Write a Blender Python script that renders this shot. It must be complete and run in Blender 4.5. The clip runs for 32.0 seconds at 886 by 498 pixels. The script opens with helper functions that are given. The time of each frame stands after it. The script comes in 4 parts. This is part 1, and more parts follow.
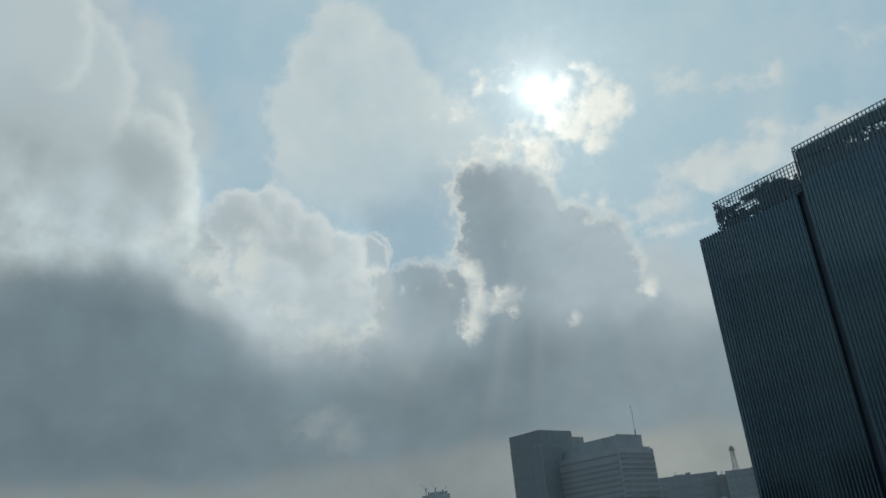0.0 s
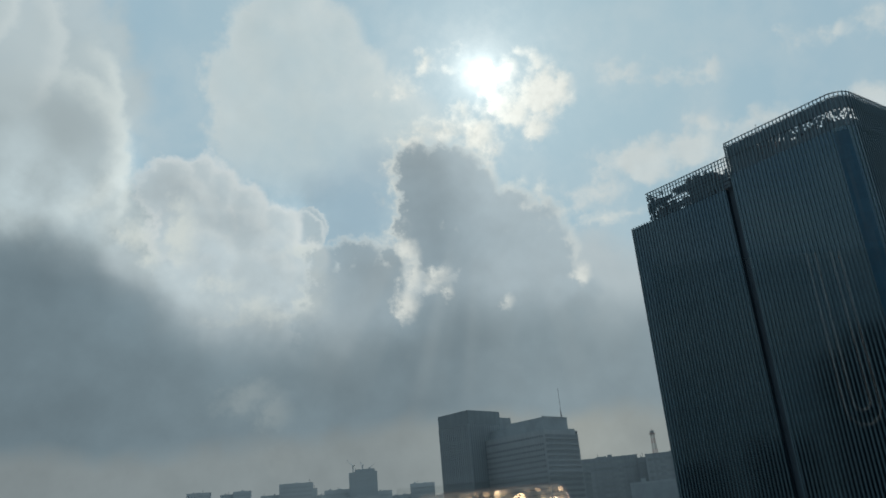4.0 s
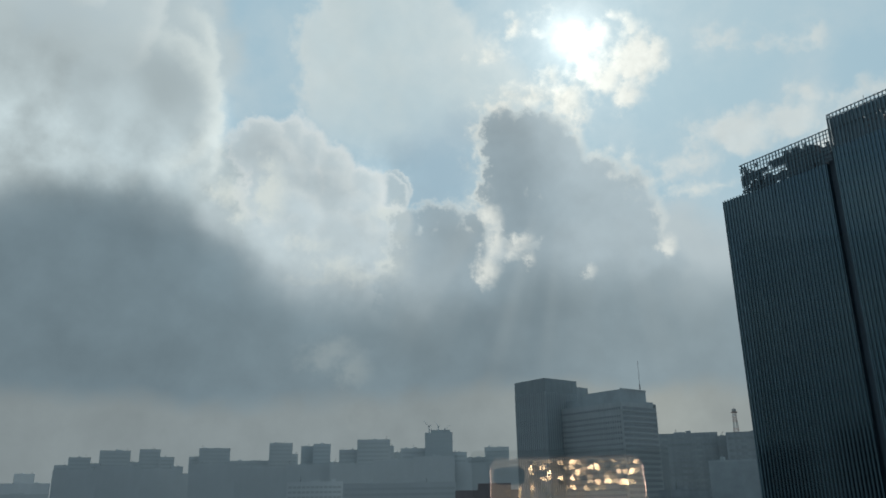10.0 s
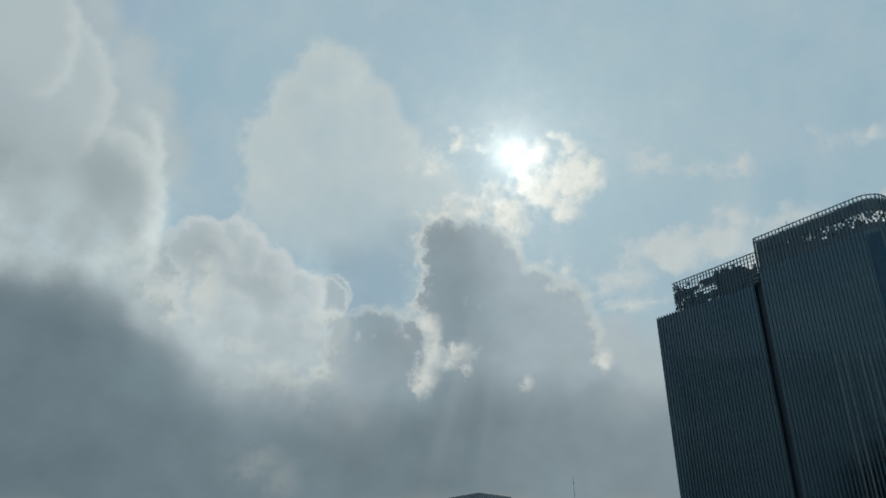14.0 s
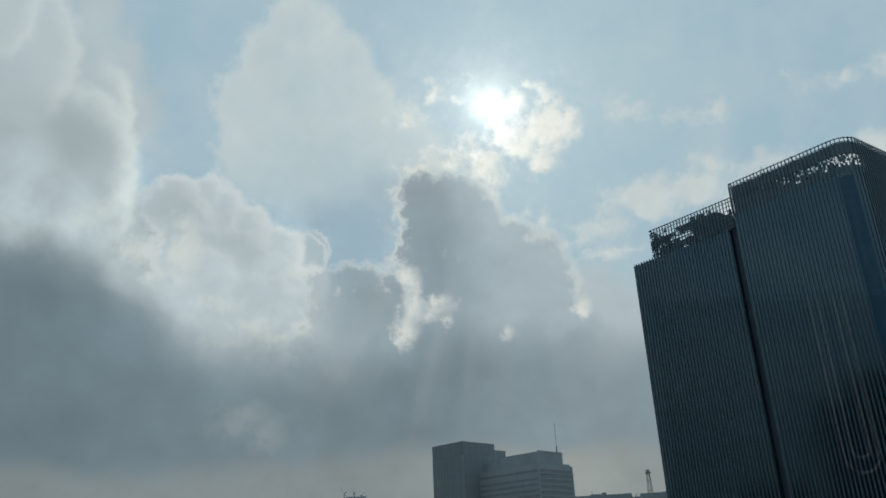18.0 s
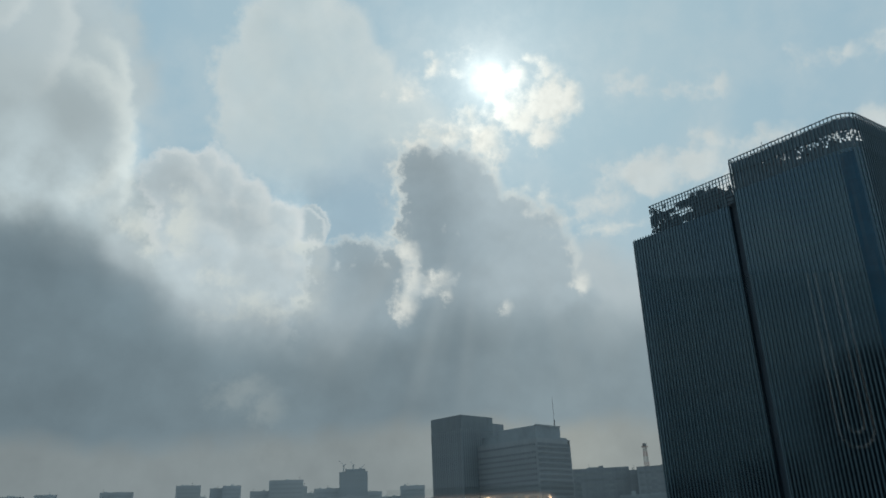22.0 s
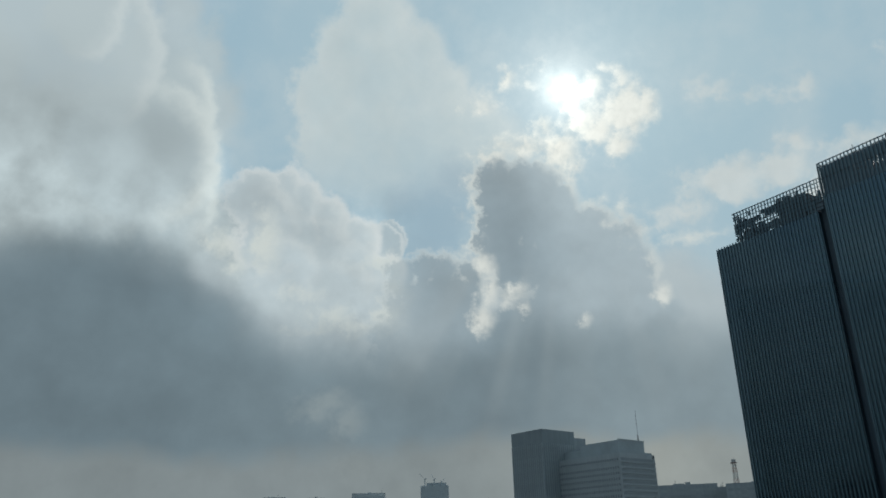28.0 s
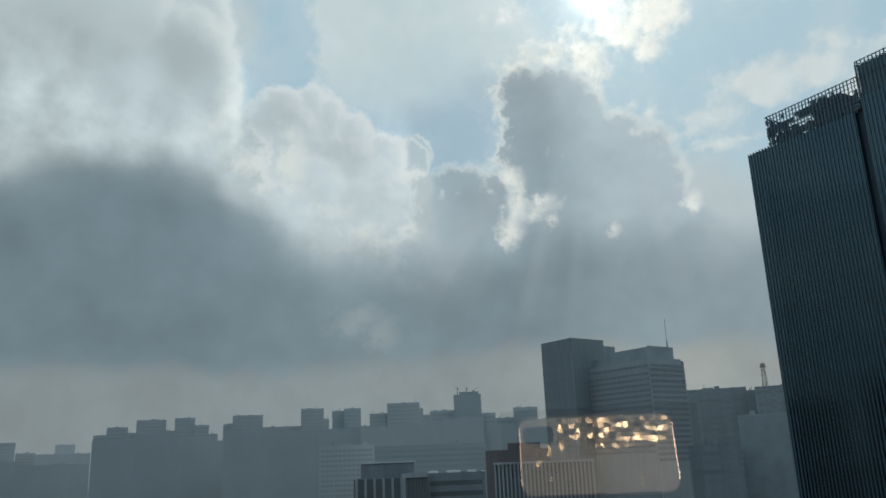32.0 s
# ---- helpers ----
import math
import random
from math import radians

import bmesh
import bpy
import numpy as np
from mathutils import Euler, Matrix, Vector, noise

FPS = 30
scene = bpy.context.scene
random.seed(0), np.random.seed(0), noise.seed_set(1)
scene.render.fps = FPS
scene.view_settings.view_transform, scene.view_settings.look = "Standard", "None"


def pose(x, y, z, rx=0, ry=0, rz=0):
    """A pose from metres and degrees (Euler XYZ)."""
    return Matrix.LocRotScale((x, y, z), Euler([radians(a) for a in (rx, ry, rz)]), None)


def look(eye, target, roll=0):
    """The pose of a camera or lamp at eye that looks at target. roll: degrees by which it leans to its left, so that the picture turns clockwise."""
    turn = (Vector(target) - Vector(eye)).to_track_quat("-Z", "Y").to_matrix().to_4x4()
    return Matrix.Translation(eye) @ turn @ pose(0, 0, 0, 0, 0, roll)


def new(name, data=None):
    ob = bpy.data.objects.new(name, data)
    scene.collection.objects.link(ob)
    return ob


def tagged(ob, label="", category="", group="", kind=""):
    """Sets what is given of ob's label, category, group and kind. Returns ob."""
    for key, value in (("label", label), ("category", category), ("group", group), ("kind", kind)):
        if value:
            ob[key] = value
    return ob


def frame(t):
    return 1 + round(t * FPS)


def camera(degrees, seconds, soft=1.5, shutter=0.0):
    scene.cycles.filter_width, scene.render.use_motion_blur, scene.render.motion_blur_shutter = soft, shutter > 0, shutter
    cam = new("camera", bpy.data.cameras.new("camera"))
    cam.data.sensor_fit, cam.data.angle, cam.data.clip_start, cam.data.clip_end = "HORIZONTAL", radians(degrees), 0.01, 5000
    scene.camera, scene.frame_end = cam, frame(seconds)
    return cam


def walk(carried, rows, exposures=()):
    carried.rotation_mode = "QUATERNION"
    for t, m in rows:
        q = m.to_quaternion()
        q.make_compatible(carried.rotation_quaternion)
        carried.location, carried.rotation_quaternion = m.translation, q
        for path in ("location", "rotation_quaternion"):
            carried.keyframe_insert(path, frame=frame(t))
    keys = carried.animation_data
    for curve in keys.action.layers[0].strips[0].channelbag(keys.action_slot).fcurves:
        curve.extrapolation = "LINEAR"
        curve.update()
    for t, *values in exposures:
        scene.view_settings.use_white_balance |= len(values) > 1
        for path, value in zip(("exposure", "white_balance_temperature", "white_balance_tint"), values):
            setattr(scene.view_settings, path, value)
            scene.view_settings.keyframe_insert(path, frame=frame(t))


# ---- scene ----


# ---------------------------------------------------------------- camera and its walk
EYE = Vector((0.0, 0.0, 62.0))
cam = camera(58.73, 32.0, soft=1.7)
# seconds, yaw, pitch, roll
TURNS = [
    (0.0, 0.56, 22.02, 5.39), (0.5, 0.13, 21.84, 4.61), (1.0, -0.36, 21.68, 4.94), (1.5, -1.29, 21.57, 4.41),
    (2.0, -2.60, 21.34, 3.53), (2.5, -4.11, 21.30, 3.16), (3.0, -4.75, 20.98, 3.89), (3.5, -4.67, 20.42, 4.93),
    (5.5, -3.47, 19.56, 3.11), (6.0, -2.80, 19.11, 2.20), (6.5, -2.47, 18.54, 2.16), (7.0, -1.93, 18.18, 2.90),
    (7.5, -0.94, 18.41, 2.72), (8.0, -1.36, 18.77, 1.59), (8.5, -0.46, 18.53, 1.54), (9.0, 0.00, 18.16, 1.41),
    (9.5, 0.23, 17.94, 1.03), (10.0, 0.37, 17.83, 0.96), (10.5, 0.49, 17.43, 1.29), (11.0, -1.11, 17.38, 1.23),
    (11.5, -3.49, 17.90, 0.74), (12.0, -4.20, 17.90, -0.37), (12.5, -1.53, 16.79, -0.59), (13.0, 0.40, 18.30, 0.86),
    (13.5, -2.22, 23.59, 1.19), (14.0, -4.48, 25.57, 0.61), (14.5, -5.10, 24.59, 1.36), (16.5, -5.52, 22.91, 4.25),
    (17.0, -7.30, 22.83, 4.84), (17.5, -6.48, 22.84, 3.14), (18.0, -5.34, 22.12, 2.55), (18.5, -4.97, 21.81, 2.42),
    (19.0, -5.54, 22.32, 2.18), (19.5, -6.43, 23.16, 2.50), (20.0, -6.69, 23.70, 2.93), (20.5, -6.74, 24.29, 2.51),
    (21.0, -6.32, 23.60, 2.65), (21.5, -6.06, 21.92, 2.45), (22.0, -5.47, 20.28, 2.38), (22.5, -4.53, 18.88, 2.56),
    (23.0, -3.70, 18.19, 2.16), (23.5, -2.66, 18.13, 1.93), (24.0, -2.16, 18.66, 1.72), (24.5, -3.08, 19.32, 1.44),
    (25.0, -3.52, 19.93, 1.89), (25.5, -2.59, 20.91, 2.33), (26.0, -0.39, 21.55, 2.59), (26.5, 1.61, 21.74, 2.69),
    (28.5, -0.18, 21.37, 1.13), (29.0, -0.22, 22.49, 1.59), (29.5, 1.34, 23.77, 1.05), (30.0, 1.36, 22.33, 0.51),
    (30.5, 0.34, 20.53, 0.98), (31.0, 0.22, 19.76, 2.31), (31.5, 1.13, 18.40, 2.88), (32.0, 2.51, 15.25, 2.24),
]
EXPOSURES = [(0.0, 0.01), (3.0, 0.01), (6.0, 0.05), (9.0, 0.09), (11.0, 0.12), (12.0, 0.11), (13.0, 0.14), (14.0, -0.1), (17.0, -0.04), (19.0, 0.0), (20.0, -0.05), (21.0, -0.09), (22.0, 0.03), (24.0, 0.08), (25.0, 0.08), (26.0, 0.01), (29.0, -0.02), (30.0, -0.12), (31.0, 0.02), (32.0, 0.13)]
walk(cam, [(t, pose(EYE.x, EYE.y, EYE.z, 90 + p, r, y)) for t, y, p, r in TURNS], exposures=EXPOSURES)

# ---------------------------------------------------------------- world: hazy sky with broken cloud, sun behind it
SUN_AZ, SUN_EL = 10.8, 32.2


def heading(az, el=0.0):
    a, e = radians(az), radians(el)
    return Vector((math.sin(a) * math.cos(e), math.cos(a) * math.cos(e), math.sin(e)))


class Sock:
    """A node socket that can be added, multiplied and so on."""
    tree = None

    def __init__(self, out):
        self.out = out

    @staticmethod
    def op(kind, *args, clamp=False):
        n = Sock.tree.nodes.new("ShaderNodeMath")
        n.operation, n.use_clamp = kind, clamp
        for i, a in enumerate(args):
            if isinstance(a, Sock):
                Sock.tree.links.new(a.out, n.inputs[i])
            else:
                n.inputs[i].default_value = a
        return Sock(n.outputs[0])

    def __add__(self, o):
        return Sock.op("ADD", self, o)

    def __sub__(self, o):
        return Sock.op("SUBTRACT", self, o)

    def __mul__(self, o):
        return Sock.op("MULTIPLY", self, o)

    def __radd__(self, o):
        return Sock.op("ADD", self, o)

    def __rmul__(self, o):
        return Sock.op("MULTIPLY", self, o)

    def __rsub__(self, o):
        return Sock.op("SUBTRACT", o, self)

    def exp(self):
        return Sock.op("EXPONENT", self)

    def step(self, a, b):
        """0 below a, 1 above b, smooth between (a may lie above b)."""
        n = Sock.tree.nodes.new("ShaderNodeMapRange")
        n.interpolation_type = "SMOOTHSTEP"
        Sock.tree.links.new(self.out, n.inputs[0])
        for i, v in enumerate((a, b, 0.0, 1.0)):
            n.inputs[i + 1].default_value = v
        return Sock(n.outputs[0])


def vmath(kind, *args):
    n = Sock.tree.nodes.new("ShaderNodeVectorMath")
    n.operation = kind
    for i, a in enumerate(args):
        if isinstance(a, Sock):
            Sock.tree.links.new(a.out, n.inputs[i])
        else:
            n.inputs[i].default_value = a
    return Sock(n.outputs["Value" if kind in ("LENGTH", "DOT_PRODUCT") else "Vector"])


def scaled(v, s):
    n = Sock.tree.nodes.new("ShaderNodeVectorMath")
    n.operation = "SCALE"
    Sock.tree.links.new(v.out, n.inputs[0])
    n.inputs["Scale"].default_value = s
    return Sock(n.outputs[0])


def fbm(v, scale, detail=4.0, rough=0.55, colour=False, distort=0.0):
    n = Sock.tree.nodes.new("ShaderNodeTexNoise")
    n.inputs["Scale"].default_value, n.inputs["Detail"].default_value = scale, detail
    n.inputs["Roughness"].default_value, n.inputs["Distortion"].default_value = rough, distort
    Sock.tree.links.new(v.out, n.inputs["Vector"])
    return Sock(n.outputs["Color" if colour else "Fac"])


def mixed(f, a, b):
    n = Sock.tree.nodes.new("ShaderNodeMix")
    n.data_type = "RGBA"
    for i, v in ((0, f), (6, a), (7, b)):
        if isinstance(v, Sock):
            Sock.tree.links.new(v.out, n.inputs[i])
        else:
            n.inputs[i].default_value = v if i == 0 else (*v, 1.0)
    return Sock(n.outputs[2])


world = bpy.data.worlds.new("sky")
scene.world = world
world.use_nodes = True
Sock.tree = world.node_tree
Sock.tree.nodes.clear()
coords = Sock(Sock.tree.nodes.new("ShaderNodeTexCoord").outputs["Generated"])
ways = vmath("NORMALIZE", coords)
xyz = Sock.tree.nodes.new("ShaderNodeSeparateXYZ")
Sock.tree.links.new(ways.out, xyz.inputs[0])
wx, wy, wz = (Sock(o) for o in xyz.outputs)
az = Sock.op("ARCTAN2", wx, wy) * 57.29578
el = Sock.op("ARCSINE", wz) * 57.29578
flat = Sock.tree.nodes.new("ShaderNodeCombineXYZ")
Sock.tree.links.new(az.out, flat.inputs[0])
Sock.tree.links.new(el.out, flat.inputs[1])
flat = Sock(flat.outputs[0])

# the plan of the clouds is bent by noise of three sizes
bend_l = vmath("SUBTRACT", fbm(ways, 7.0, 2.0, 0.5, True), (0.5, 0.5, 0.5))
bend_m = vmath("SUBTRACT", fbm(ways, 20.0, 3.0, 0.5, True), (0.5, 0.5, 0.5))
bend_s = vmath("SUBTRACT", fbm(ways, 60.0, 5.0, 0.6, True), (0.5, 0.5, 0.5))
crisp = vmath("ADD", vmath("ADD", flat, scaled(bend_m, 1.3)), scaled(bend_s, 1.5))
soft = vmath("ADD", vmath("ADD", flat, scaled(bend_l, 2.4)), scaled(bend_m, 2.0))
broad = fbm(ways, 6.0, 3.0, 0.5)
grain = fbm(ways, 15.0, 6.0, 0.58)
fine = fbm(ways, 60.0, 5.0, 0.6)
fray = (fine - 0.5) * 1.7 + (grain - 0.5) * 1.2
heads = Sock.tree.nodes.new("ShaderNodeTexVoronoi")
heads.feature = "SMOOTH_F1"
heads.inputs["Scale"].default_value, heads.inputs["Smoothness"].default_value, heads.inputs["Detail"].default_value = 0.62, 0.6, 2.0
Sock.tree.links.new(crisp.out, heads.inputs["Vector"])
knob = 0.5 - Sock(heads.outputs["Distance"])
sun_way = heading(SUN_AZ, SUN_EL)
off = Sock.op("ARCCOSINE", Sock.op("MINIMUM", vmath("DOT_PRODUCT", ways, tuple(sun_way)), 0.99999)) * 57.29578
sunward = vmath("ADD", ways, scaled(vmath("SUBTRACT", tuple(sun_way), ways), 0.05))
relief = Sock.op("MAXIMUM", Sock.op("MINIMUM", (fbm(ways, 13.0, 5.0, 0.5) - fbm(sunward, 13.0, 5.0, 0.5)) * 4.5, 1.0), -1.0)


def lumps(plane, lobes, melt=0.6):
    """Depth in degrees inside a cloud of round lobes (azimuth, elevation, half width, half height); below 0 outside."""
    best = None
    for a, e, ra, re in lobes:
        q = vmath("LENGTH", vmath("MULTIPLY_ADD", plane, (1 / ra, 1 / re, 0.0), (-a / ra, -e / re, 0.0)))
        r = min(ra, re)
        q = Sock.op("MULTIPLY_ADD", q, r, -r)
        best = q if best is None else Sock.op("SMOOTH_MIN", best, q, melt)
    return best * -1.0


def lum(colour, k):
    """A colour made lighter or darker by a factor."""
    return vmath("MULTIPLY", colour, k)


def puffs(under, plane, lobes, rim, body, ragged, blur=0.3, wide=1.3, cover=1.0):
    """Heads of cloud laid one over the other, each lit along the edge that looks to the sun."""
    for a, e, ra, re, tone in lobes:
        q = vmath("MULTIPLY_ADD", plane, (1 / ra, 1 / re, 0.0), (-a / ra, -e / re, 0.0))
        r = min(ra, re)
        deep = Sock.op("MULTIPLY_ADD", vmath("LENGTH", q), -r, r) + ragged
        to_sun = Vector((SUN_AZ - a, SUN_EL - e, 0.0)).normalized()
        lit = vmath("DOT_PRODUCT", q, tuple(to_sun)).step(-0.35, 0.85) * deep.step(wide, 0.0)
        face = mixed(lit, tuple(c * tone for c in body), rim)
        under = mixed(deep.step(-blur, blur * 1.4) * cover, under, face)
    return under


def tones(under, plane, spots):
    """Broad lighter and darker places in the cloud (azimuth, elevation, half width, half height, gain)."""
    gain = None
    for a, e, ra, re, k in spots:
        q = vmath("MULTIPLY_ADD", plane, (1 / ra, 1 / re, 0.0), (-a / ra, -e / re, 0.0))
        g = (vmath("DOT_PRODUCT", q, q) * -1.0).exp() * k
        gain = g + 1.0 if gain is None else gain + g
    return lum(under, gain)


nishita = Sock.tree.nodes.new("ShaderNodeTexSky")
nishita.sky_type, nishita.sun_disc = "NISHITA", False
nishita.sun_elevation, nishita.sun_rotation = radians(SUN_EL), radians(SUN_AZ)
nishita.air_density, nishita.dust_density = 1.0, 1.0
# clear air, whiter round the sun and to the right of it
clear = mixed(0.6, vmath("MINIMUM", Sock(nishita.outputs[0]), (3.0, 4.5, 5.6)), (3.1, 4.5, 5.5))
sky = mixed(off.step(26.0, 4.0) * 0.45 + az.step(8.0, 30.0) * 0.3 + az.step(2.0, -10.0) * 0.28, clear, (4.6, 5.9, 6.3))
sky = mixed(grain.step(0.36, 0.72) * 0.35 + broad.step(0.4, 0.7) * 0.2, sky, (5.1, 5.9, 6.2))

# thin high cloud with a domed top
veil = lumps(crisp, [(-5.1, 37.6, 3.56, 2.71), (-7.1, 35.5, 3.59, 2.93), (-1, 35.3, 2.46, 2.62), (-4.1, 33.5, 6.2, 4.38), (-8.7, 32.2, 3.58, 3.36), (1, 32.9, 2.32, 2.34), (3, 31.4, 3.11, 1.71), (-4.2, 28.7, 7.74, 4.85), (1.8, 28.9, 6.06, 4.09)], 0.3) + knob * 0.4 + (grain - 0.5) * 0.9
sky = mixed((veil + (fine - 0.5) * 0.6).step(-0.5, 0.9) * (0.42 + grain * 0.46) * (0.1 + 0.9 * el.step(22.0, 30.0)), sky, lum(mixed(veil.step(-0.2, 2.6), (6.4, 6.7, 6.5), (5.6, 6.15, 6.1)), 0.96 + relief * 0.06 + broad * 0.08))
shadow = lumps(crisp, [(1.5, 26.2, 1.63, 1.69), (0.1, 24, 2.46, 2.44), (-2.1, 24.6, 2.02, 1.42), (-0.6, 22, 2.21, 1.43)], 0.8)
sky = mixed(shadow.step(-1.3, 1.4) * 0.6, sky, (3.15, 4.2, 4.95))
right_cloud = lumps(vmath("ADD", crisp, scaled(bend_m, 1.2)), [(37.3, 29.3, 2.01, 0.69), (35.3, 29.6, 0.94, 0.39), (40.2, 28.9, 1.95, 0.8), (22.4, 30.8, 1.75, 0.7), (25.1, 29.9, 1.01, 0.34), (28.2, 29.5, 1.37, 0.82), (22.2, 24.2, 3.51, 1.76), (26.2, 24.4, 2.37, 1.45), (27.5, 26, 1.66, 1.06), (31.3, 25, 2.59, 1.1), (30.7, 22.6, 4.75, 1.84), (18.6, 22.4, 2.52, 0.95), (39, 23.8, 3.22, 1.75), (41.4, 24, 1.94, 1.53), (37.1, 23.8, 2.11, 1.25), (40.5, 19.4, 1.9, 3.78), (43.2, 21.5, 2.44, 3.01)])
right_cloud = right_cloud + knob * 0.7
sky = mixed((right_cloud + fray * 0.5).step(-0.6, 0.8) * (0.62 + grain * 0.6), sky, lum((6.0, 6.4, 6.35), 1.0 + relief * 0.10))

# pale fill low down behind the heaps
fill = 20.5 - el + az.step(-6.0, -16.0) * 3.0 - az.step(14.0, 26.0) * 4.0 + (broad - 0.5) * 5.0 + (grain - 0.5) * 3.0
sky = mixed(fill.step(-0.8, 2.2) * 0.95, sky, lum((4.6, 5.15, 5.35), 0.9 + grain * 0.2))

# tall smooth heap: a soft far shoulder, the great dome with its bright edge, a nearer head above
smooth = knob * 0.3 + (grain - 0.5) * 0.9
shoulder_l = lumps(crisp, [(-21.4, 36.4, 2.09, 2.22), (-18.7, 33.9, 2.03, 2.78), (-17.4, 30.8, 2, 2.65), (-24.6, 38, 2.82, 2.41), (-22, 32.6, 3.98, 4.35)], 0.8) + knob * 0.5 + (grain - 0.5) * 1.6
sky = mixed(shoulder_l.step(-0.7, 1.1) * 0.8, sky, lum((5.1, 5.75, 5.9), 0.95 + relief * 0.08))
wall_l = lumps(soft, [(-27.8, 24.6, 8.95, 6.82), (-18.7, 22.8, 3.02, 3.48), (-15.5, 22.1, 2.27, 2.96), (-13.5, 19.6, 3.31, 2.4), (-37.1, 25, 7.47, 9.71)], 1.4)
tex_l = 1.0 + relief * 0.07 + (grain - 0.5) * 0.2 + (broad - 0.5) * 0.15
sky = mixed(wall_l.step(-0.8, 1.6), sky, lum((4.75, 5.4, 5.55), tex_l))
sky = puffs(sky, crisp, [(-20.3, 30.7, 2.58, 3.49, 0.99), (-19.6, 24.4, 2.97, 3.45, 1), (-22.6, 26.9, 5.74, 5.19, 0.98)], (6.5, 7.0, 6.85), (4.75, 5.45, 5.65), smooth, 0.45, 2.2)
sky = lum(sky, 1.0 + (tex_l - 1.0) * wall_l.step(0.0, 2.0))
sky = puffs(sky, crisp, [(-28.5, 32.9, 6.6, 5.78, 1), (-28.2, 35.9, 2.96, 4.04, 0.98)], (6.0, 6.5, 6.5), (5.0, 5.65, 5.8), smooth, 0.35, 1.6, el.step(27.5, 31.5) * 0.85)
sky = tones(sky, soft, [(-21, 28.1, 2.51, 2.46, -0.17), (-24.2, 28.9, 2.73, 2, -0.1), (-32.2, 29.4, 4.45, 3.03, -0.14), (-27.7, 31.9, 3.39, 2.07, -0.05), (-26.5, 25.7, 4.43, 1.63, 0.05), (-23.1, 23.2, 4.2, 1.69, 0.08), (-17.2, 25.3, 0.91, 3.48, 0.14), (-30.6, 21.7, 3.68, 1.06, 0.05), (-28.7, 28.4, 2.9, 1.4, -0.06)])

# heap of small heads under the middle, greyer inside
heads_edge = knob * 0.32 + (fine - 0.5) * 0.7 + (grain - 0.5) * 0.5
sky = puffs(sky, crisp, [(-3.7, 22.1, 1.59, 1.47, 0.95), (-4.1, 21.8, 1.76, 1.39, 0.98)], (6.4, 6.8, 6.8), (4.35, 5.15, 5.5), heads_edge * 0.5, 0.10, 0.4, 0.8)
heap = lumps(crisp, [(-6.3, 21.8, 1.97, 1.79), (-8.6, 23.3, 1.83, 2.26), (-10.3, 24.6, 1.57, 1.68), (-11.6, 25.4, 1.48, 1.82), (-13.9, 24.6, 2.81, 2.29), (-12.4, 22.1, 3.81, 2.8), (-8, 20.3, 3.87, 2.44), (-4.1, 19.7, 1.82, 1.64), (-9.7, 18.2, 5.05, 2.43)], 0.5) + heads_edge + 0.1
sky = mixed(heap.step(-0.3, 0.4) * el.step(14.0, 18.0) * (0.6 + 0.35 * az.step(-16.6, -14.6)), sky, mixed(Sock.op("MAXIMUM", heap.step(-0.1, 0.9), el.step(21.0, 18.5)), (7.0, 7.2, 7.1), (5.05, 5.7, 5.9)))
sky = puffs(sky, crisp, [(-6.3, 21.8, 1.97, 1.79, 1.04), (-8.6, 23.3, 1.83, 2.26, 1), (-10.3, 24.6, 1.57, 1.68, 1), (-11.6, 25.5, 1.39, 1.74, 1), (-13.9, 24.6, 2.81, 2.29, 0.95), (-13.3, 23.3, 2.97, 2.78, 0.98), (-9.8, 21.6, 3.43, 2.66, 1), (-6.5, 20.3, 2.68, 1.88, 1.06), (-4.1, 19.7, 1.82, 1.56, 1.1), (-12.3, 19.9, 3.56, 2.81, 1.02), (-8, 18.7, 3.83, 2.44, 1.05), (-4.8, 17.7, 2.57, 2.13, 1.12)], (6.6, 6.95, 6.85), (4.9, 5.55, 5.8), heads_edge - 0.25, 0.4, 1.2, 0.5)
sky = lum(sky, 1.0 + (relief * 0.10 + (grain - 0.5) * 0.2) * el.step(27.0, 24.0) * az.step(0.0, -4.0))
sky = tones(sky, soft, [(-14, 24.9, 1.7, 1.34, -0.12), (-9.8, 22.2, 2.16, 1.61, -0.08), (-7.6, 19.1, 2.57, 1.22, -0.06), (-10.6, 19.4, 2.53, 1.62, 0.04)])
lit = lumps(crisp, [(-7.7, 16.5, 2.19, 0.53), (-9.6, 15.7, 1.66, 0.36), (-5.6, 15.9, 1.78, 0.49), (-4, 16.7, 1.28, 1.31), (-3, 18.3, 0.78, 2.05), (-4.1, 20.6, 1.31, 0.74), (-16.5, 21.2, 1.22, 1.18), (-15.4, 19.9, 0.9, 0.87), (-10.3, 18.2, 1.47, 0.4), (-13.2, 22.1, 1.26, 2.39)], 0.5)
sky = mixed((lit + fray * 0.9 + knob * 0.6).step(-0.7, 1.0) * 0.7, sky, (6.8, 7.0, 6.5))

